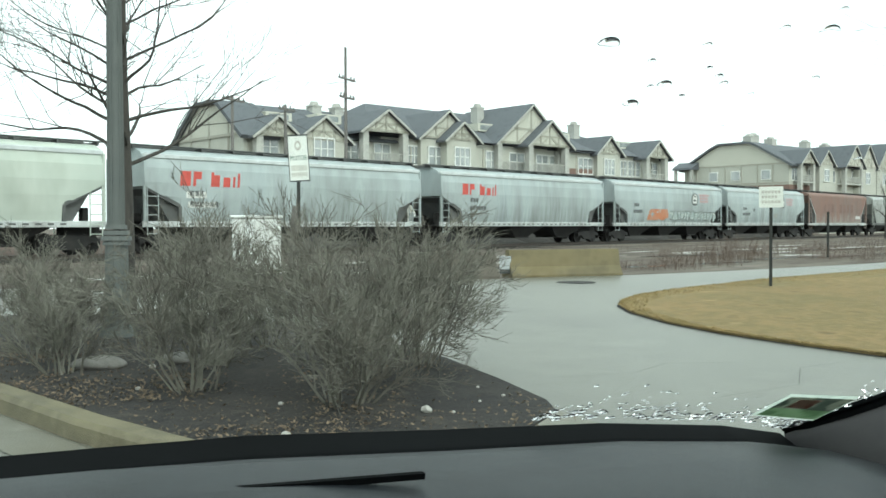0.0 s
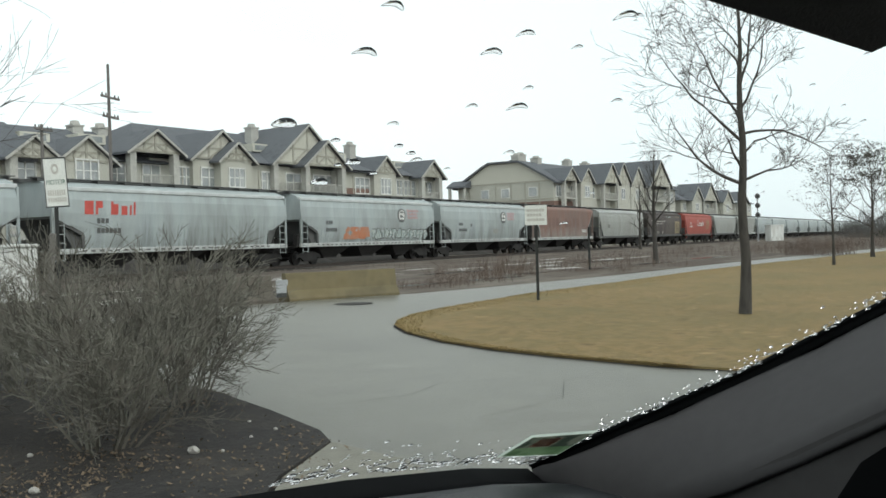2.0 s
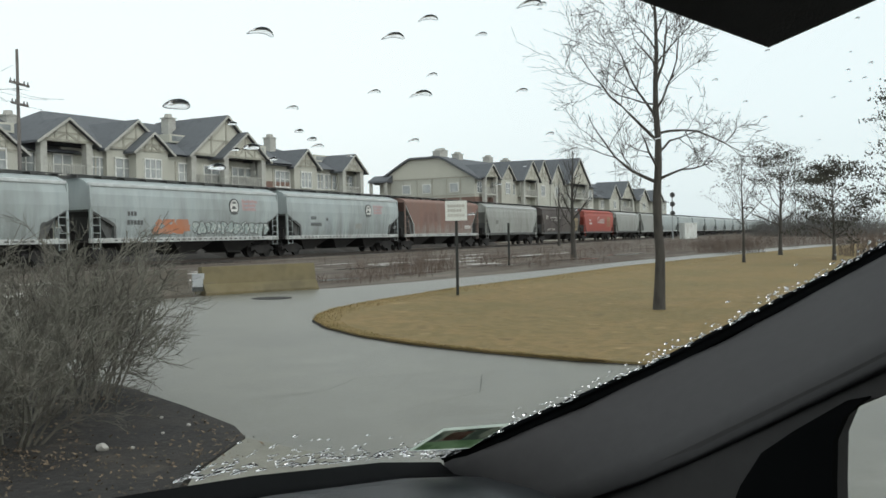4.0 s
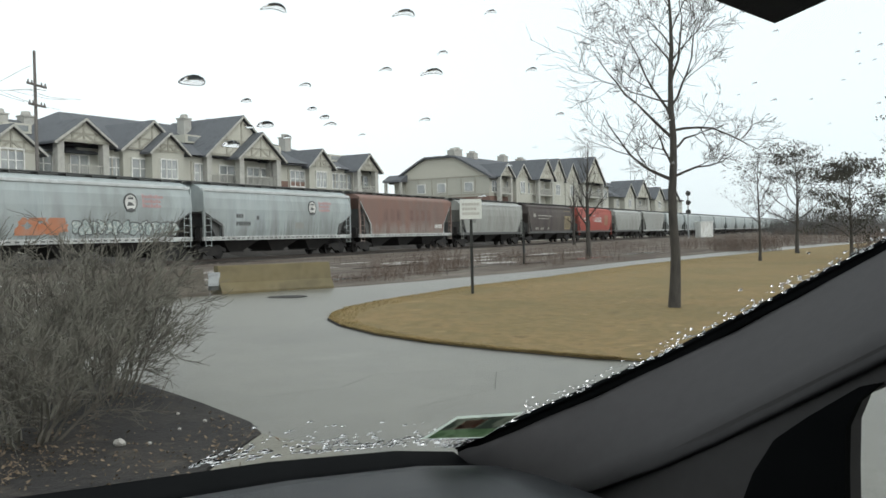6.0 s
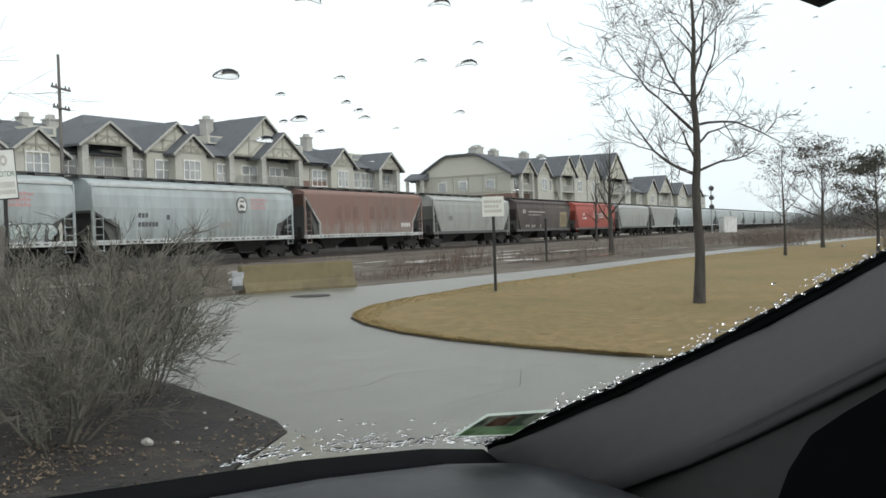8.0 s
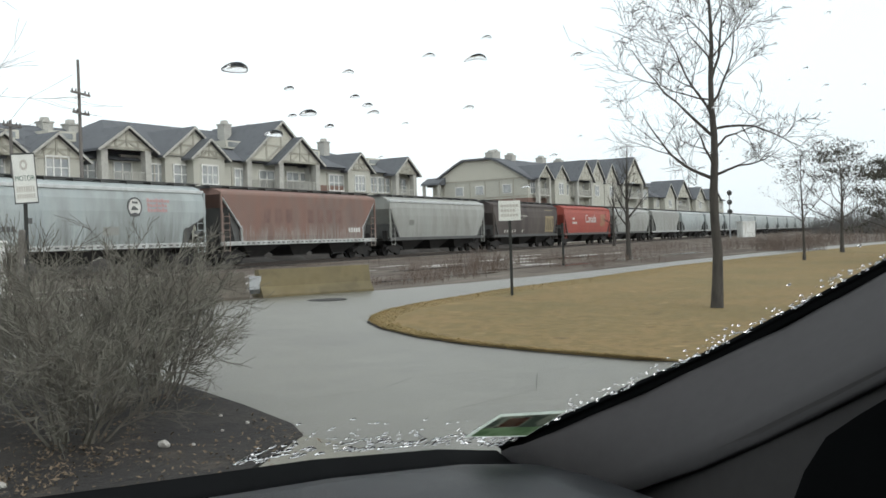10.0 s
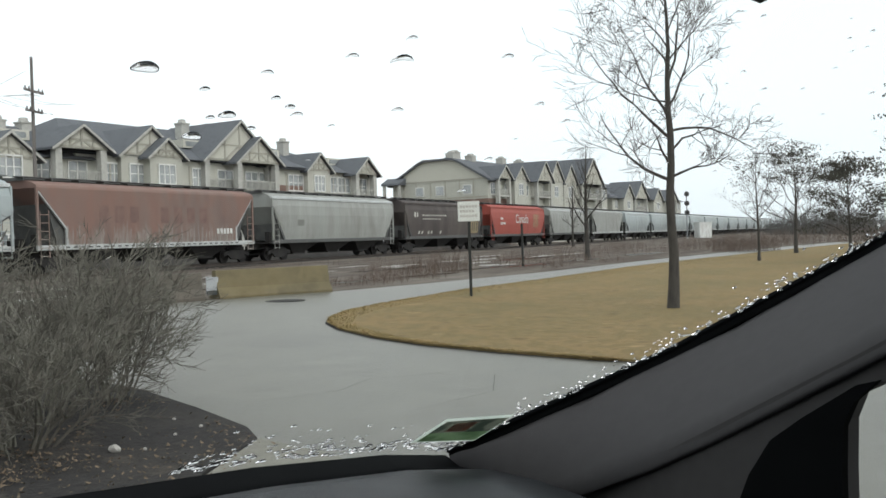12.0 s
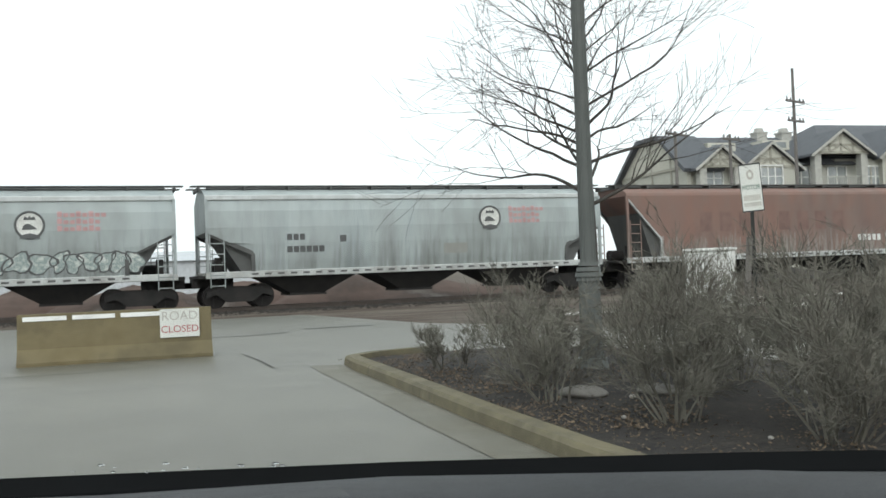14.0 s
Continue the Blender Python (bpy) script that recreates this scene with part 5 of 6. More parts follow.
def build_poles():
    for x, y, top, arms, mtl in ((31.0, 40.6, 8.3, ((7.9, 1.5),), M_POLE), (34.5, 40.4, 8.2, ((7.7, 1.2),), M_POLE), (39.0, 40.2, 12.0, ((9.9, 1.5), (8.8, 1.3)), M_POLE)):
        w = thing("utility_pole", pose(x, y, gz(30), 0, 0, 15), "weathered utility pole with cross-arms behind the track", "utility pole", "utility poles")
        part("pole", tube(bmesh.new(), (0, 0, 0), (0, 0, top - gz(30)), 0.125, 0.075, 10), mtl, w)
        for z, half in arms:
            a = part("crossarm", boxed(-half / 1.6, half / 1.6, -0.15, -0.05, z, z + 0.11), mtl, w)
            for q in (-0.9, -0.5, 0.5, 0.9):
                part("insulator", tube(bmesh.new(), (q * half / 1.6, -0.1, z + 0.11), (q * half / 1.6, -0.1, z + 0.27), 0.05, 0.03, 6), M_ENDGREY, a)
    p = on_track(158, -7.5)
    w = thing("railway_signal", pose(p.x, p.y, gz(30), 0, 0, -70), "tall railway signal mast with round target heads", "railway signal")
    part("mast", tube(bmesh.new(), (0, 0, 0), (0, 0, 7.7), 0.13, 0.1, 8), M_GALV, w)
    for z in (7.2, 5.7, 4.2):
        hd = part("signal_head", disc(bmesh.new(), 0, -0.2, z, 0.42, 0.06, 16), M_ENDGREY, w)
        part("hood", tube(bmesh.new(), (0, -0.2, z), (0, -0.5, z - 0.04), 0.16, 0.16, 10), M_UNDER, hd)
    p = on_track(158, -10)
    w = thing("trackside_cabinet", pose(p.x, p.y, gz(30), 0, 0, -50), "pale grey trackside equipment cabinet", "cabinet")
    part("body", boxed(-1.15, 1.15, -0.8, 0.8, 0.0, 2.4, 0.03), M_BOXWHITE, w)
    part("roof", boxed(-1.25, 1.25, -0.9, 0.9, 2.4, 2.55, 0.02), M_BOXWHITE, w)


# ---- plants ----
def bush(x, y, h, spread, stems, seed, label):
    rng = random.Random(seed)
    w = thing("bare_shrub", pose(x, y, gz(y) + 0.05), label, "shrub", "bare shrubs in the bed")
    tw, tips = Twigs(), []
    for _ in range(max(7, stems // 4)):
        a, lean = rng.uniform(0, 6.283), min(abs(rng.gauss(0, 0.42)) + 0.05, 0.78)
        d = Vector((math.cos(a) * lean * spread, math.sin(a) * lean * spread, 1)).normalized()
        r0 = rng.uniform(0, 0.16) * spread
        p = Vector((math.cos(a) * r0, math.sin(a) * r0, 0))
        ln = h * rng.uniform(0.55, 1.05) / max(0.72, d.z ** 0.5)
        grow(tw, rng, p, d, ln * 0.72, rng.uniform(0.007, 0.013), 3, 0.4, 0.04, 6, tips, 3, 0.14, 0.0017, 0.16)
    pydata("twigs", tw.v, tw.f, M_TWIG, w)
    return w


def bare_tree(name, x, y, h, fork, r, seed, label, limbs=12, reach=0.42, leaves=0, material=M_BARK, depth=2, kids=5, up=0.05, low=0.45, side=0.75, bias=(0, 0), top=1.25, thin=0.0022):
    rng = random.Random(seed)
    w = thing(name, pose(x, y, gz(y) - 0.02), label, "tree")
    tw = Twigs()
    pts, rad, p = [], [], Vector((0, 0, 0))
    n = 12
    for i in range(n + 1):
        f = i / n
        pts.append(Vector((0.05 * math.sin(f * 5 + seed) * f * h * 0.3, 0.05 * math.cos(f * 4 + seed) * f * h * 0.3, f * h * 0.97)))
        rad.append(max(r * (1.25 if i == 0 else 1.0) * (1 - f * 0.9), 0.006))
    tw.limb(pts, rad, 9)
    pydata("trunk", tw.v, tw.f, material, w, smooth=True)
    tw, tips = Twigs(), []
    for i in range(limbs):
        f = fork / h + (0.93 - fork / h) * (i / limbs) ** 0.9
        k = min(int(f * n), n - 1)
        q = pts[k].lerp(pts[k + 1], f * n - k)
        a = i * 2.4 + rng.uniform(-0.5, 0.5)
        lift = low + (top - low) * (i / limbs)
        out = side * (1 - 0.35 * i / limbs)
        d = Vector((math.cos(a) * out + bias[0], math.sin(a) * out + bias[1], lift)).normalized()
        ln = h * reach * (1.0 - 0.55 * i / limbs) * rng.uniform(0.8, 1.15)
        rr = max(r * (1 - f * 0.9) * 0.5, 0.009)
        grow(tw, rng, q, d, ln, rr, depth, 0.42, up, kids, tips, 5, 0.1, thin)
    pydata("crown", tw.v, tw.f, material, w)
    if leaves:
        lf = Twigs()
        for t in tips:
            if noise.noise(Vector((t.x * 0.8, t.y * 0.8, t.z * 1.7 + seed))) > -0.12 and rng.random() < 0.7:
                lf.ball(t, 0.2, rng, int(leaves * 1.8), 0.055 if leaves > 5 else 0.035)
        pydata("leaves", lf.v, lf.f, M_DEADLEAF, w)
    return w


def lawn_tree(x, y):
    """A young tree: a straight stem, a low whorl of long arching limbs, steeper ones above."""
    rng = random.Random(23)
    w = thing("bare_tree", pose(x, y, gz(y) - 0.02), "leafless young tree with a straight trunk on the lawn", "tree")
    tw = Twigs()
    line = [Vector((0.02 * math.sin(i * 1.3), 0.02 * math.cos(i * 1.7), i * 0.5)) for i in range(14)]
    tw.limb(line, [0.118, 0.098] + [max(0.094 * (1 - (i * 0.5 / 6.6) ** 1.25), 0.007) for i in range(2, 14)], 10)
    pydata("trunk", tw.v, tw.f, M_BARK, w, smooth=True)
    tw, tips = Twigs(), []
    side, deep = Vector((0.152, -0.988, 0)), Vector((0.988, 0.152, 0))
    for z, a, b, lift, length, r in ((2.25, -1.0, 0.25, 0.3, 2.2, 0.034), (2.3, 0.95, -0.2, 0.16, 1.1, 0.026), (2.45, -0.5, -0.9, 0.4, 1.5, 0.026),
                                     (2.75, 0.3, 0.9, 0.5, 1.5, 0.026), (2.95, -0.85, -0.2, 0.95, 2.1, 0.03), (3.1, 1.0, 0.2, 0.22, 1.6, 0.026),
                                     (3.3, -0.45, 0.5, 1.2, 2.3, 0.028), (3.5, 0.8, -0.5, 0.7, 1.7, 0.024), (3.6, -0.9, 0.3, 0.6, 1.4, 0.02),
                                     (3.9, 0.35, 0.3, 1.2, 2.1, 0.026), (4.1, -0.5, -0.5, 1.1, 1.8, 0.02), (4.3, 0.8, 0.1, 0.7, 1.4, 0.018),
                                     (4.5, -0.8, 0.2, 0.8, 1.3, 0.018), (4.8, 0.5, -0.5, 1.0, 1.3, 0.016), (5.2, -0.5, 0.4, 1.1, 1.2, 0.014)):
        k = int(z / 0.5)
        length *= 1.0 if z < 3.2 else 0.84
        grow(tw, rng, line[k].lerp(line[k + 1], z / 0.5 - k), side * a + deep * b + Vector((0, 0, lift)), length, r, 3, 0.47, 0.032, 5, tips, 5, 0.155, 0.0034)
    pydata("crown", tw.v, tw.f, M_BARK, w)
    return w


def brush(name, spots, material, label, seed):
    """Thickets of many thin upright stems."""
    rng = random.Random(seed)
    tw = Twigs()
    for x, y, r, h, n in spots:
        for _ in range(n):
            a, q = rng.uniform(0, 6.283), r * math.sqrt(rng.random())
            bx, by = x + math.cos(a) * q, y + math.sin(a) * q
            hh = h * rng.uniform(0.45, 1.1) * (1 - 0.45 * (q / r) ** 2)
            p = Vector((bx, by, gz(by) - 0.02))
            lean = Vector((rng.gauss(0, 0.22), rng.gauss(0, 0.22), 1))
            m = p + lean * hh * 0.5
            e = m + (lean + Vector((rng.gauss(0, 0.3), rng.gauss(0, 0.3), 0))) * hh * 0.5
            tw.limb([p, m, e], [0.008 * max(h, 0.7), 0.006 * max(h, 0.7), 0.003], 3)
            for _ in range(3):
                s = p.lerp(e, rng.uniform(0.3, 0.9))
                tw.limb([s, s + Vector((rng.gauss(0, 0.25), rng.gauss(0, 0.25), rng.uniform(0.1, 0.45))) * hh * 0.6], [0.0045 * max(h, 0.7), 0.002], 3)
    return tagged(pydata(name, tw.v, tw.f, material), label, "brushwood", kind="stuff")


def build_plants():
    for x, y, h, sp, st, sd in ((4.06, 4.67, 1.3, 1.45, 74, 1), (3.58, 5.74, 1.2, 1.3, 62, 2), (5.62, 5.35, 1.3, 1.45, 90, 3), (4.75, 5.25, 1.35, 1.4, 70, 14), (4.4, 6.6, 1.3, 1.3, 62, 4), (3.74, 8.2, 1.0, 1.4, 60, 6), (5.5, 7.2, 1.3, 1.3, 56, 7),
                                (4.3, 9.3, 0.95, 1.4, 56, 8), (5.7, 9.2, 1.15, 1.2, 46, 9), (3.5, 9.8, 0.6, 1.5, 40, 10), (3.3, 7.1, 0.9, 1.3, 44, 11), (6.1, 6.3, 1.2, 1.2, 44, 12)):
        bush(x, y, h, sp, st, sd, "dense leafless grey-brown shrub growing from mulch")
    lawn_tree(16.1, 2.4)
    bare_tree("bare_tree", 6.9, 11.9, 6.8, 2.15, 0.09, 34, "leafless slender tree with arching branches", 40, 0.39, low=0.36, side=1.1, bias=(-0.12, 0.08), kids=6, depth=2, up=0.022, top=0.7, thin=0.003)
    bare_tree("bare_tree", 40.3, 2.7, 4.4, 1.4, 0.065, 41, "small tree with a few brown leaves", 14, 0.36, leaves=2, kids=5)
    bare_tree("oak_tree", 52.5, 1.7, 4.9, 1.4, 0.11, 45, "oak with clinging brown leaves", 18, 0.52, leaves=6, side=0.95, kids=5)
    bare_tree("oak_tree", 44.3, -0.8, 3.9, 0.8, 0.09, 47, "low dense oak with clinging brown leaves", 20, 0.47, leaves=9, side=1.0, kids=5)
    bare_tree("oak_tree", 36.0, -3.2, 6.0, 1.6, 0.1, 52, "oak with clinging brown leaves at the lawn's edge", 18, 0.4, leaves=6, side=0.95, kids=5)
    bare_tree("bare_tree", 45.8, 11.2, 5.8, 1.2, 0.13, 49, "slim leafless tree beside the track", 16, 0.34, low=0.8, side=0.6, kids=5)
    bare_tree("bare_tree", 92, 24.0, 7.0, 1.5, 0.14, 50, "leafless tree beyond the path", 14, 0.3, low=0.8, side=0.6, kids=4)
    brush("trackside_brush", [(20.5, 13.2, 1.2, 0.28, 90), (23.2, 12.2, 1.4, 0.32, 130), (25.8, 12.0, 1.3, 0.4, 140), (34.5, 10.6, 1.6, 0.5, 130), (39.5, 9.9, 2.0, 0.5, 130), (24, 15.5, 2.0, 0.35, 150), (28.5, 13.6, 1.2, 0.7, 90), (30.5, 12.9, 1.2, 1.0, 150), (33.5, 15, 2.5, 0.55, 120), (38, 14, 2.5, 0.7, 110), (42, 13.5, 3, 0.6, 110), (49, 13, 4, 0.8, 150), (58, 13, 5, 0.8, 160), (70, 12, 6, 0.9, 180), (20.5, 17.5, 2.5, 0.25, 90), (15, 19, 3, 0.25, 80), (27, 22, 6, 0.3, 160), (44, 20, 9, 0.4, 220)], M_BRUSH, "rusty leafless brushwood along the track", 61)
    brush("lawn_edge_brush", [(58, 4.6, 2.0, 1.3, 260), (64, 7.0, 3, 1.2, 200), (74, 5, 4, 1.3, 260), (52, -3.8, 3.0, 1.7, 360), (90, 0, 7, 1.8, 360), (64, -8, 5, 1.8, 360), (80, -12, 8, 2.2, 400)], M_BRUSH, "brown leafless thicket at the far lawn edge", 62)
    rng = random.Random(70)
    spots = []
    for i in range(70):
        x = rng.uniform(150, 420)
        spots.append((x, rng.uniform(-0.28, 0.05) * x, rng.uniform(5, 10), rng.uniform(3.5, 7.0), 130))
    brush("far_wood", spots, M_FARWOOD, "distant grey line of leafless trees", 71)


# ---- the car around the camera ----
EYE_H = 1.36


def build_car():
    c = thing("parked_car", pose(-0.45, -0.15, 0, 0, 0, -27), "parked car interior with dark dash and rain-spotted windscreen", "car")
    base = [(-1.6, 1.41, -0.366), (-1.0, 1.385, -0.352), (-0.58, 1.374, -0.344), (-0.06, 1.374, -0.344), (0.16, 1.378, -0.347), (0.5, 1.43, -0.378), (0.85, 1.475, -0.405), (1.2, 1.555, -0.455), (1.44, 1.64, -0.51)]
    edge = [(1.44, 1.64, -0.51), (1.82, 1.29, -0.29), (2.0, 0.94, -0.075), (2.12, 0.6, 0.136), (2.18, 0.35, 0.291)]

    def at(p, up=0.0):
        return Vector((p[0], p[1], p[2] + EYE_H + up))

    def strip(name, rows, material, label="", smooth=True):
        v, f, n = [], [], len(rows[0])
        for r in rows:
            v += [tuple(p) for p in r]
        for i in range(len(rows) - 1):
            for j in range(n - 1):
                f.append((i * n + j, i * n + j + 1, (i + 1) * n + j + 1, (i + 1) * n + j))
        ob = pydata(name, v, f, material, c, label, smooth)
        so = ob.modifiers.new("thickness", "SOLIDIFY")
        so.thickness, so.offset = 0.012, 0.0
        return ob

    def hump(x):
        return 0.03 * math.exp(-((x + 0.35) / 0.3) ** 2)

    gut = [[at(p) + Vector((0, 0.02, -0.006)) for p in base], [at(p) + Vector((-0.01, -0.04, -0.022)) for p in base], [at(p) + Vector((-0.02, -0.085, -0.018 + hump(p[0]) * 0.4)) for p in base]]
    strip("cowl_strip", gut, M_SEAL, "black strip at the windscreen's foot")
    rows = [gut[2]]
    for back, drop in ((0.14, -0.012), (0.3, -0.006), (0.55, -0.02), (0.8, -0.07), (0.9, -0.2), (0.93, -0.5)):
        rows.append([Vector((p[0] * (1 - back * 0.05), p[1] - back, p[2] + EYE_H + drop + hump(p[0]) * (1 if back < 0.6 else 0.3))) for p in base])
    strip("dashboard", rows, M_DASH, "charcoal moulded dash top")
    arc = [Vector((-0.55 + 0.21 * math.cos(q), 1.1 + 0.085 * math.sin(q), EYE_H - 0.34)) for q in (3.14, 2.6, 2.1, 1.57, 1.05, 0.55, 0.0)]
    strip("instrument_hood", [[p + Vector((0, 0.02, -0.03)) for p in arc], arc, [p + Vector((0, -0.1, 0.005)) for p in arc], [p + Vector((0, -0.2, -0.04)) for p in arc]], M_DASH, "curved hood over the instruments")
    # The shadow in the dash slit, drawn as a black bar on top.
    part("defroster_vent", beam(bmesh.new(), (0.04, 1.1, EYE_H - 0.345), (0.32, 1.085, EYE_H - 0.35), 0.012, 0.008), M_SEAL, c, "thin black bar for the shadow in the defroster slot")
    inner = [(1.5, 1.6, -0.68), (1.56, 1.17, -0.49), (1.56, 0.76, -0.26), (1.56, 0.4, -0.05), (1.56, 0.1, 0.13)]
    def finer(pts):
        """The same line with three steps between each two points."""
        out = []
        for i, (p, q) in enumerate(zip(pts, pts[1:])):
            o, r = Vector(pts[max(i - 1, 0)]), Vector(pts[min(i + 2, len(pts) - 1)])
            p, q = Vector(p), Vector(q)
            for k in (0, 1 / 3, 2 / 3):
                out.append(0.5 * (2 * p + (q - o) * k + (2 * o - 5 * p + 4 * q - r) * k * k + (3 * p - o - 3 * q + r) * k ** 3))
        return out + [Vector(pts[-1])]

    mid = [tuple((a * 0.5 + b * 0.5) for a, b in zip(p, q)) for p, q in zip(edge, inner)]
    mid = [(x - 0.03, y, z + 0.012) for x, y, z in mid]
    frit = [tuple(a * 0.86 + b * 0.14 for a, b in zip(p, q)) for p, q in zip(edge, mid)]
    inward = Vector((-0.75, -0.35, 0.22)).normalized() * 0.012
    out = Vector((0, 0.37, 0.596)).normalized() * 0.012
    strip("pillar_seal", [[at(p) + inward + out for p in edge], [at(p) + out * 0.9 for p in edge], [at(p) + out * 0.2 for p in frit]], M_SEAL)
    bow = [[(1 - k) ** 2 * Vector(p) + 2 * k * (1 - k) * Vector(q) + k * k * Vector(r) for p, q, r in zip(finer(edge), finer(mid), finer(inner))] for k in (0, 0.15, 0.3, 0.45, 0.6, 0.8, 1)]
    strip("pillar_trim", [[at(p) for p in row] for row in bow], M_PILLAR, "grey moulded pillar trim")
    # door: trim round the side window, and its black seal
    door = [(1.75, -0.7), (1.6, -0.655), (1.17, -0.465), (0.76, -0.235), (0.4, -0.025), (0.1, 0.155), (-0.6, 0.5), (-0.6, 0.4), (0.1, 0.05), (0.46, -0.15), (0.7, -0.268), (0.745, -0.292), (0.764, -0.338), (0.767, -0.42), (0.767, -1.1), (1.75, -1.1)]

    def plate(name, pts, x, t, material, label=""):
        bm = bmesh.new()
        a = [bm.verts.new((x, y, z + EYE_H)) for y, z in pts]
        b = [bm.verts.new((x + t, y, z + EYE_H)) for y, z in pts]
        bm.faces.new(a)
        bm.faces.new(b[::-1])
        for i in range(len(pts)):
            bm.faces.new((a[(i + 1) % len(pts)], a[i], b[i], b[(i + 1) % len(pts)]))
        bmesh.ops.recalc_face_normals(bm, faces=bm.faces[:])
        return part(name, bm, material, c, label)

    plate("door_trim", door, 1.572, 0.05, M_DOORTRIM, "dark grey door trim")
    plate("window_seal", [(1.02, -1.1), (0.985, -0.6), (0.969, -0.527), (0.94, -0.456), (0.895, -0.386), (0.831, -0.337), (0.735, -0.272), (0.7, -0.262), (0.74, -0.3), (0.76, -0.345), (0.763, -0.42), (0.763, -1.1)], 1.555, 0.02, M_SEAL)
    # unseen shell behind and above, added to keep daylight off the interior
    part("headliner", boxed(-1.5, 2.25, -1.5, 0.33, EYE_H + 0.34, EYE_H + 0.38), M_LINER, c)
    part("rear_panel", boxed(-1.5, 2.2, -1.56, -1.5, 0.3, EYE_H + 0.36), M_DOORTRIM, c)
    part("far_door", boxed(-1.6, -1.54, -1.5, 1.3, 0.3, EYE_H - 0.2), M_DOORTRIM, c)
    part("far_pillar", beam(bmesh.new(), (-1.6, 1.4, EYE_H - 0.37), (-1.5, 0.3, EYE_H + 0.34), 0.1, 0.12), M_PILLAR, c)
    for x in (-1.68, 1.94):
        for y in (1.75, -1.5):
            part("tyre", tube(bmesh.new(), (x - 0.11, y, 0.26), (x + 0.11, y, 0.26), 0.33, 0.33, 20), M_SEAL, c)
    part("car_floor", boxed(-1.5, 1.56, -1.5, 1.3, 0.25, 0.3), M_DOORTRIM, c)
    # outer shell
    bm = bmesh.new()
    rows = [[bm.verts.new((x, y, z)) for y, z in ((1.7, 0.28), (1.7, 0.66), (2.1, 0.58), (2.45, 0.5), (2.6, 0.42), (2.6, 0.28))] for x in (-1.6, -1.45, 0.15, 1.72, 1.86)]
    for k in (0, 4):
        for v in rows[k][1:4]:
            v.co.z -= 0.06
    for p, q in zip(rows, rows[1:]):
        for i in range(6):
            bm.faces.new((p[i], p[(i + 1) % 6], q[(i + 1) % 6], q[i]))
    bm.faces.new(rows[0])
    bm.faces.new(rows[-1][::-1])
    bmesh.ops.recalc_face_normals(bm, faces=bm.faces[:])
    part("bonnet", bm, M_SHELL, c, "dark painted bonnet", True)
    part("front_bumper", boxed(-1.5, 1.76, 2.5, 2.72, 0.1, 0.32, 0.06), M_SHELL, c)
    for x in (-1.72, 1.86):
        part("side_panel", boxed(x, x + 0.12, -2.35, 2.5, 0.15, 0.56, 0.05), M_SHELL, c)
    for x in (-1.3, 1.35):
        part("headlight", boxed(x - 0.22, x + 0.22, 2.56, 2.62, 0.32, 0.42, 0.02), M_WINFRAME, c, "clear headlight")
    part("tailgate", boxed(-1.6, 1.9, -2.5, -2.35, 0.3, EYE_H - 0.1, 0.05), M_SHELL, c)
    part("car_roof", boxed(-1.5, 2.2, -2.2, 0.3, EYE_H + 0.39, EYE_H + 0.46, 0.03), M_SHELL, c)
    # sun visor
    vis = [(0.70, 0.385, 0.168), (0.14, 0.355, 0.195), (0.25, 0.12, 0.31), (0.92, 0.15, 0.30)]
    bm = bmesh.new()
    a = [bm.verts.new(at(p)) for p in vis]
    b = [bm.verts.new(at(p, 0.016)) for p in vis]
    bm.faces.new(a[::-1])
    bm.faces.new(b)
    for i in range(4):
        bm.faces.new((a[i], a[(i + 1) % 4], b[(i + 1) % 4], b[i]))
    bmesh.ops.recalc_face_normals(bm, faces=bm.faces[:])
    part("sun_visor", bm, M_VISOR, c, "charcoal cloth sun visor")
    # windscreen and what sits on it
    nrm = Vector((0, 0.37, 0.596)).normalized()
    slope = Vector((0, -0.596, 0.37)).normalized()
    bm = bmesh.new()
    bm.faces.new([bm.verts.new(at(p) + nrm * 0.006) for p in base + edge[1:] + [(-1.45, 0.35, 0.291)]])
    g = part("windscreen", bm, M_GLASS, c, "clear windscreen pane")
    g.visible_shadow = False
    st = [(1.203, 1.486, -0.414), (1.223, 1.395, -0.358), (1.46, 1.445, -0.389), (1.44, 1.558, -0.459)]

    def patch(name, k0, k1, l0, l1, material, off):
        def lerp(s, t):
            p = [Vector(q) for q in st]
            return at(p[0].lerp(p[3], s).lerp(p[1].lerp(p[2], s), t)) + nrm * off
        bm = bmesh.new()
        bm.faces.new([bm.verts.new(lerp(s, t)) for s, t in ((k0, l0), (k1, l0), (k1, l1), (k0, l1))])
        return bm
    s = part("windscreen_sticker", patch("b", 0, 1, 0, 1, 0, -0.004), M_STICKEDGE, c, "printed green and red windscreen sticker")
    part("green_print", patch("g", 0.04, 0.96, 0.07, 0.42, 0, -0.006), M_STICKGREEN, s)
    part("dark_print", patch("d", 0.04, 0.96, 0.42, 0.92, 0, -0.006), M_STICKDARK, s)
    part("red_print", patch("r", 0.2, 0.52, 0.5, 0.86, 0, -0.008), M_STICKRED, s)
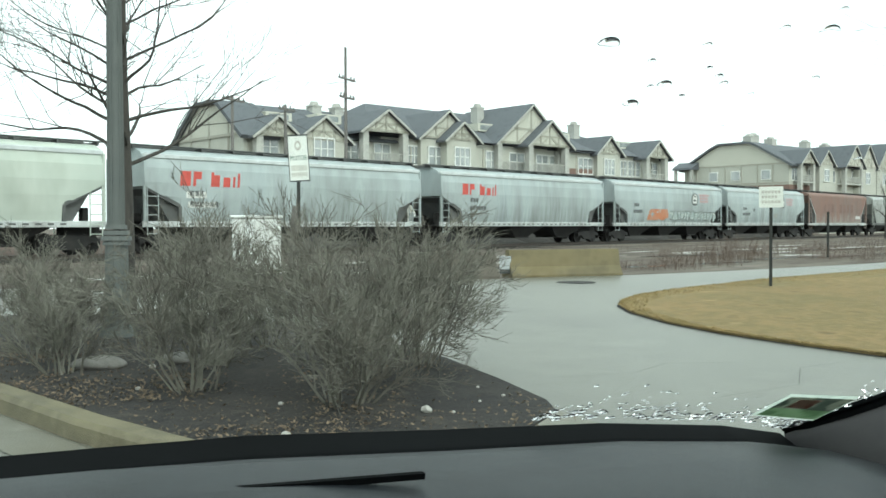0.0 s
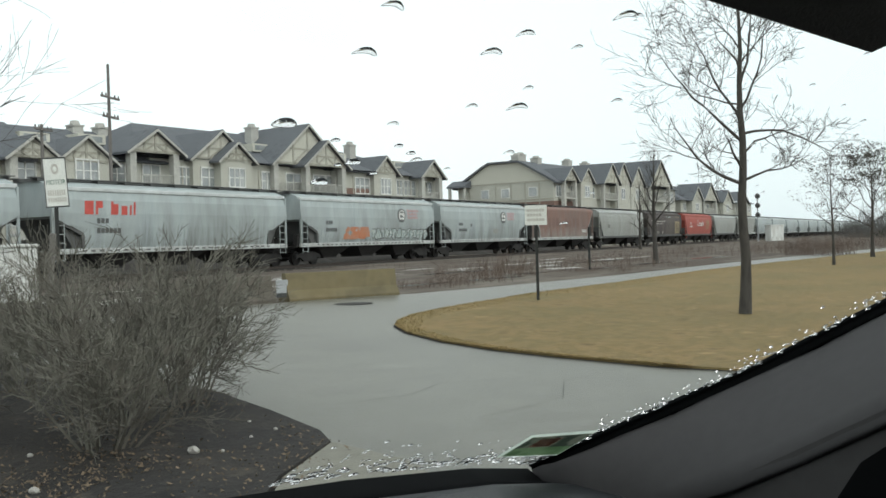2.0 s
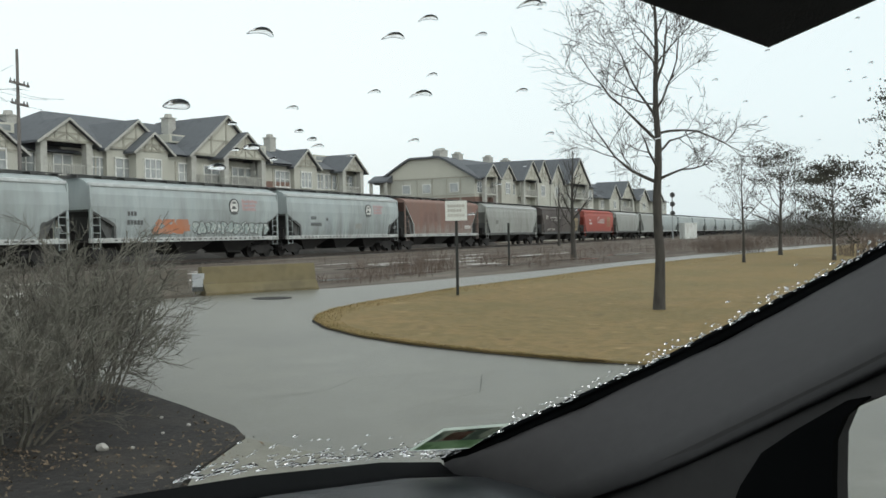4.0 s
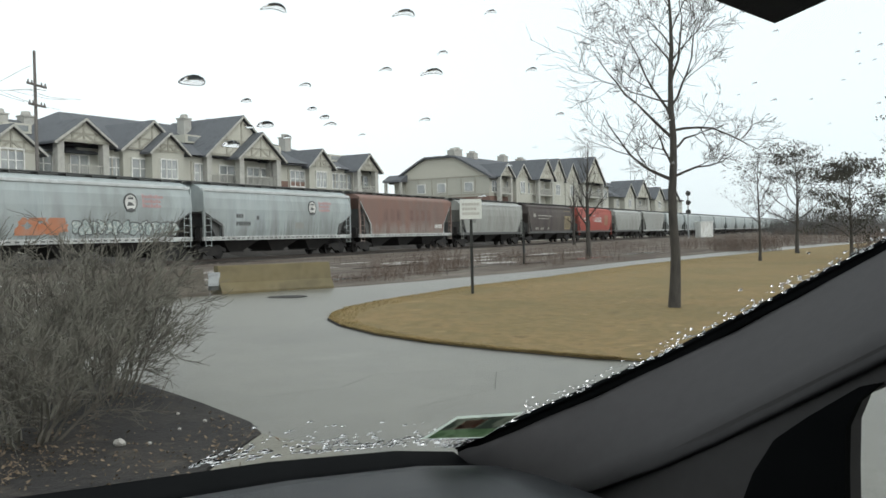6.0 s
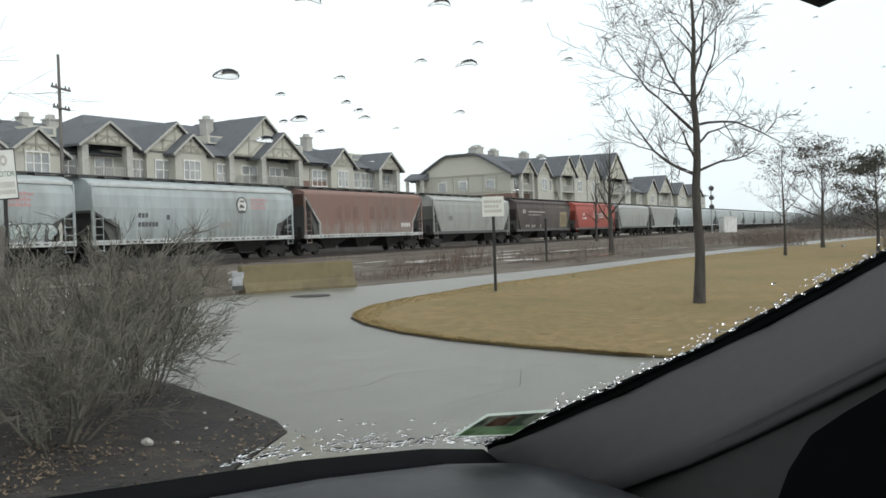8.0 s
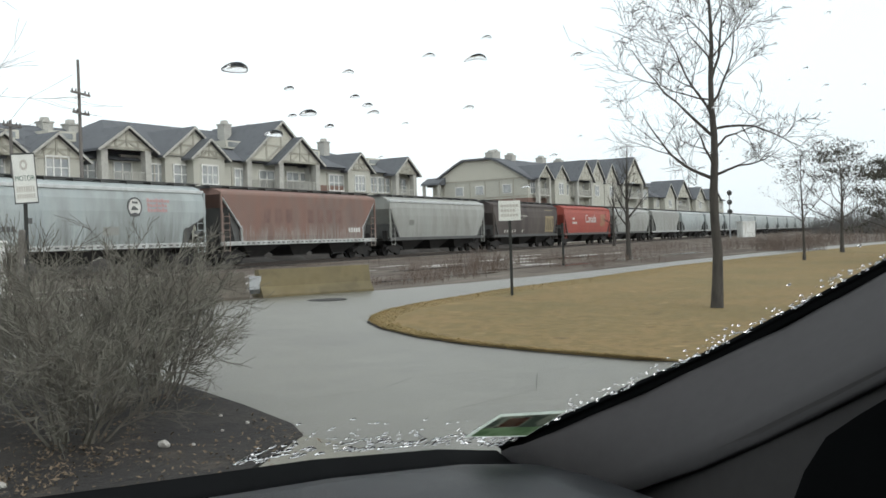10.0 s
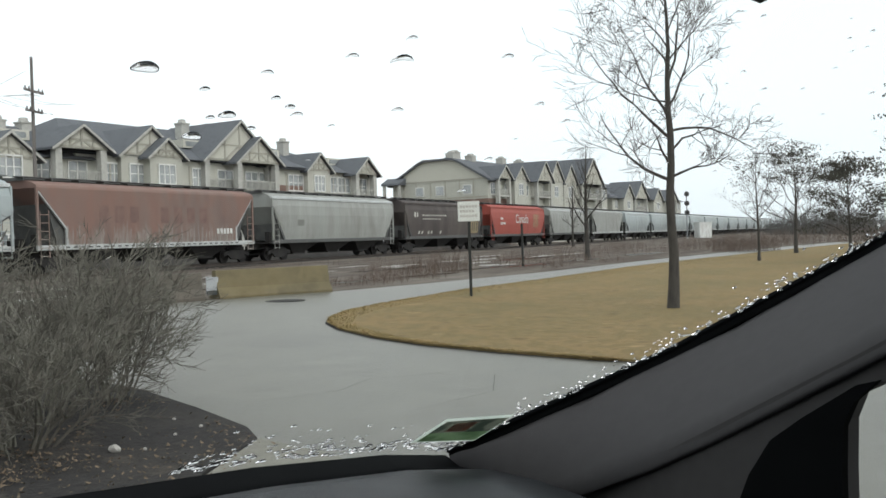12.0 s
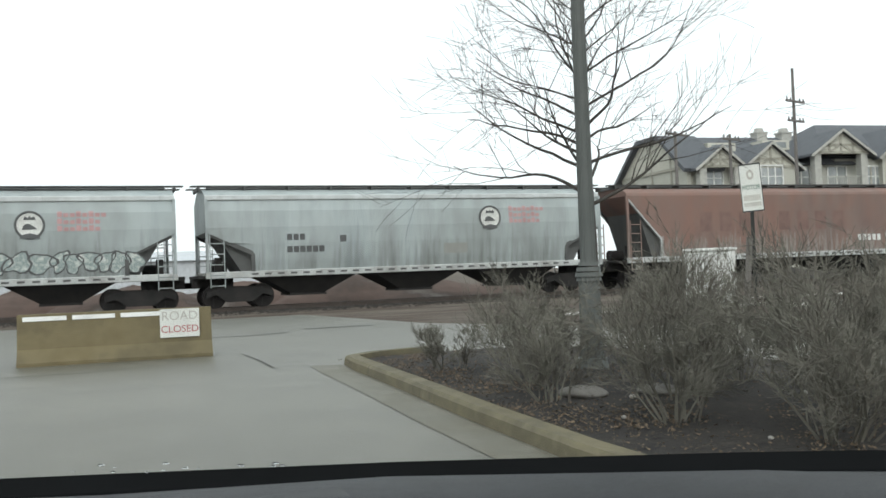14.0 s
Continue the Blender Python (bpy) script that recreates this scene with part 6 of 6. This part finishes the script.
    # rain drops: flattened domes on the outer face
    drops = [(0.307, 0.633, 0.022, 0), (0.391, 0.672, 0.016, 4), (0.372, 0.697, 0.018, -3), (0.36, 0.648, 0.009, 5), (0.442, 0.659, 0.01, 0), (0.419, 0.685, 0.009, 6),
             (0.378, 0.676, 0.008, 0), (0.424, 0.651, 0.009, 4), (0.546, 0.498, 0.025, 18), (0.463, 0.527, 0.018, 15), (0.445, 0.547, 0.021, 10), (0.515, 0.598, 0.023, 12),
             (0.622, 0.582, 0.014, 10), (0.55, 0.652, 0.013, 5), (0.403, 0.626, 0.012, 0), (0.337, 0.56, 0.022, 0), (0.336, 0.52, 0.02, -5), (0.524, 0.533, 0.012, 15)]
    rng = random.Random(90)
    for _ in range(120):
        x = 0.35 + 1.55 * rng.random() ** 0.7
        drops.append((x, rng.uniform(0.36, 0.76), rng.uniform(0.005, 0.013), 6 + 14 * x * rng.random()))
    v, f = [], []

    def dome(p, w, asp, tall=1.0, tilt=0.0, sag=0.45):
        k, n = len(v), 14
        ct, st = math.cos(radians(tilt)), math.sin(radians(tilt))
        right, rise = Vector((1, 0, 0)) * ct + slope * st, slope * ct - Vector((1, 0, 0)) * st
        for ring, (rr, hh) in enumerate(((1.0, 0.0), (0.86, 0.13), (0.5, 0.24))):
            for i in range(n):
                a = 6.28319 * i / n
                fall = sag * (math.cos(a) ** 2) * rr * rr * asp
                v.append(p + right * math.cos(a) * rr * w / 2 + rise * (math.sin(a) * rr * asp - fall) * w / 2 + nrm * (0.007 + hh * tall * w * 0.5 * asp ** 0.5))
        v.append(p + nrm * (0.007 + 0.27 * tall * w * 0.5 * asp ** 0.5) - slope * 0.1 * w * asp)
        f.append(tuple(range(k + n - 1, k - 1, -1)))
        for r in range(2):
            for i in range(n):
                f.append((k + r * n + i, k + r * n + (i + 1) % n, k + (r + 1) * n + (i + 1) % n, k + (r + 1) * n + i))
        for i in range(n):
            f.append((k + 2 * n + i, k + 2 * n + (i + 1) % n, k + 3 * n))

    for i, (x, y, w, tilt) in enumerate(drops):
        dome(Vector((x, y, (0.3032 - 0.37 * y) / 0.596 + EYE_H)), w, 0.55 if i < 8 else 0.3, 1.0, tilt, 0.45 if i < 8 else 1.6)
    for _ in range(16):
        y = rng.uniform(1.36, 1.42)
        dome(Vector((rng.uniform(-1.15, -0.72), y, (0.3032 - 0.37 * y) / 0.596 + EYE_H)), rng.uniform(0.006, 0.014), 0.6, 1.5)
    line = [Vector(p) for p in base[5:]] + [Vector(p) for p in edge[1:]]
    line[0] = line[0].lerp(line[1], 0.45)
    lens = [(b - a).length for a, b in zip(line, line[1:])]
    for _ in range(760):
        s = rng.uniform(0, sum(lens))
        i = 0
        while s > lens[i] and i < len(lens) - 1:
            s -= lens[i]
            i += 1
        p = line[i].lerp(line[i + 1], s / lens[i])
        away = abs(rng.gauss(0.0, 0.055)) + (0.04 if i > 2 else 0.016)
        d = (line[i + 1] - line[i]).normalized()
        into = nrm.cross(d)
        into = into if into.z > 0 or into.x < 0 else -into
        into = into.normalized()
        if into.dot(slope) < 0 and i < 3:
            into = -into
        p = p + into * away
        dome(at(p), rng.uniform(0.007, 0.017) * (1.4 if away < 0.06 else 0.8), rng.uniform(0.45, 0.8), 1.8 if i > 2 else 1.2)
    f = [q[::-1] for q in f]
    tagged(pydata("rain_drops", v, f, M_WATER, c, "clear rain drops on the glass", True), kind="stuff").visible_shadow = False


build_ground()
build_island()
build_track()
build_spoil()
train = build_train()
build_apartments()
build_lamp_post()
build_signs()
build_enclosure()
build_barriers()
build_poles()
build_plants()
build_car()


# ---- what moves ----
def run(t):
    """How far the train has rolled after t seconds."""
    return 5.15 * t - 0.0179 * t * t


def motions():
    turn = math.degrees(TRACK_TILT)
    for i, w in enumerate(train):
        a = (GAPS[i] + GAPS[i + 1]) / 2
        rows = []
        for q in range(29):
            p = on_track(a - run(q * 0.5), 0, RAIL_Z)
            rows.append((q * 0.5, pose(p.x, p.y, p.z, 0, 0, turn)))
        walk(w, rows)
        if i > 7:
            continue
        for ws in [o for o in w.children_recursive if o.name.startswith("wheelset")]:
            x, y, z = ws.location
            walk(ws, [(q * 0.1, pose(x, y, z, 0, -math.degrees(run(q * 0.1) / 0.42), 0)) for q in range(141)])


motions()
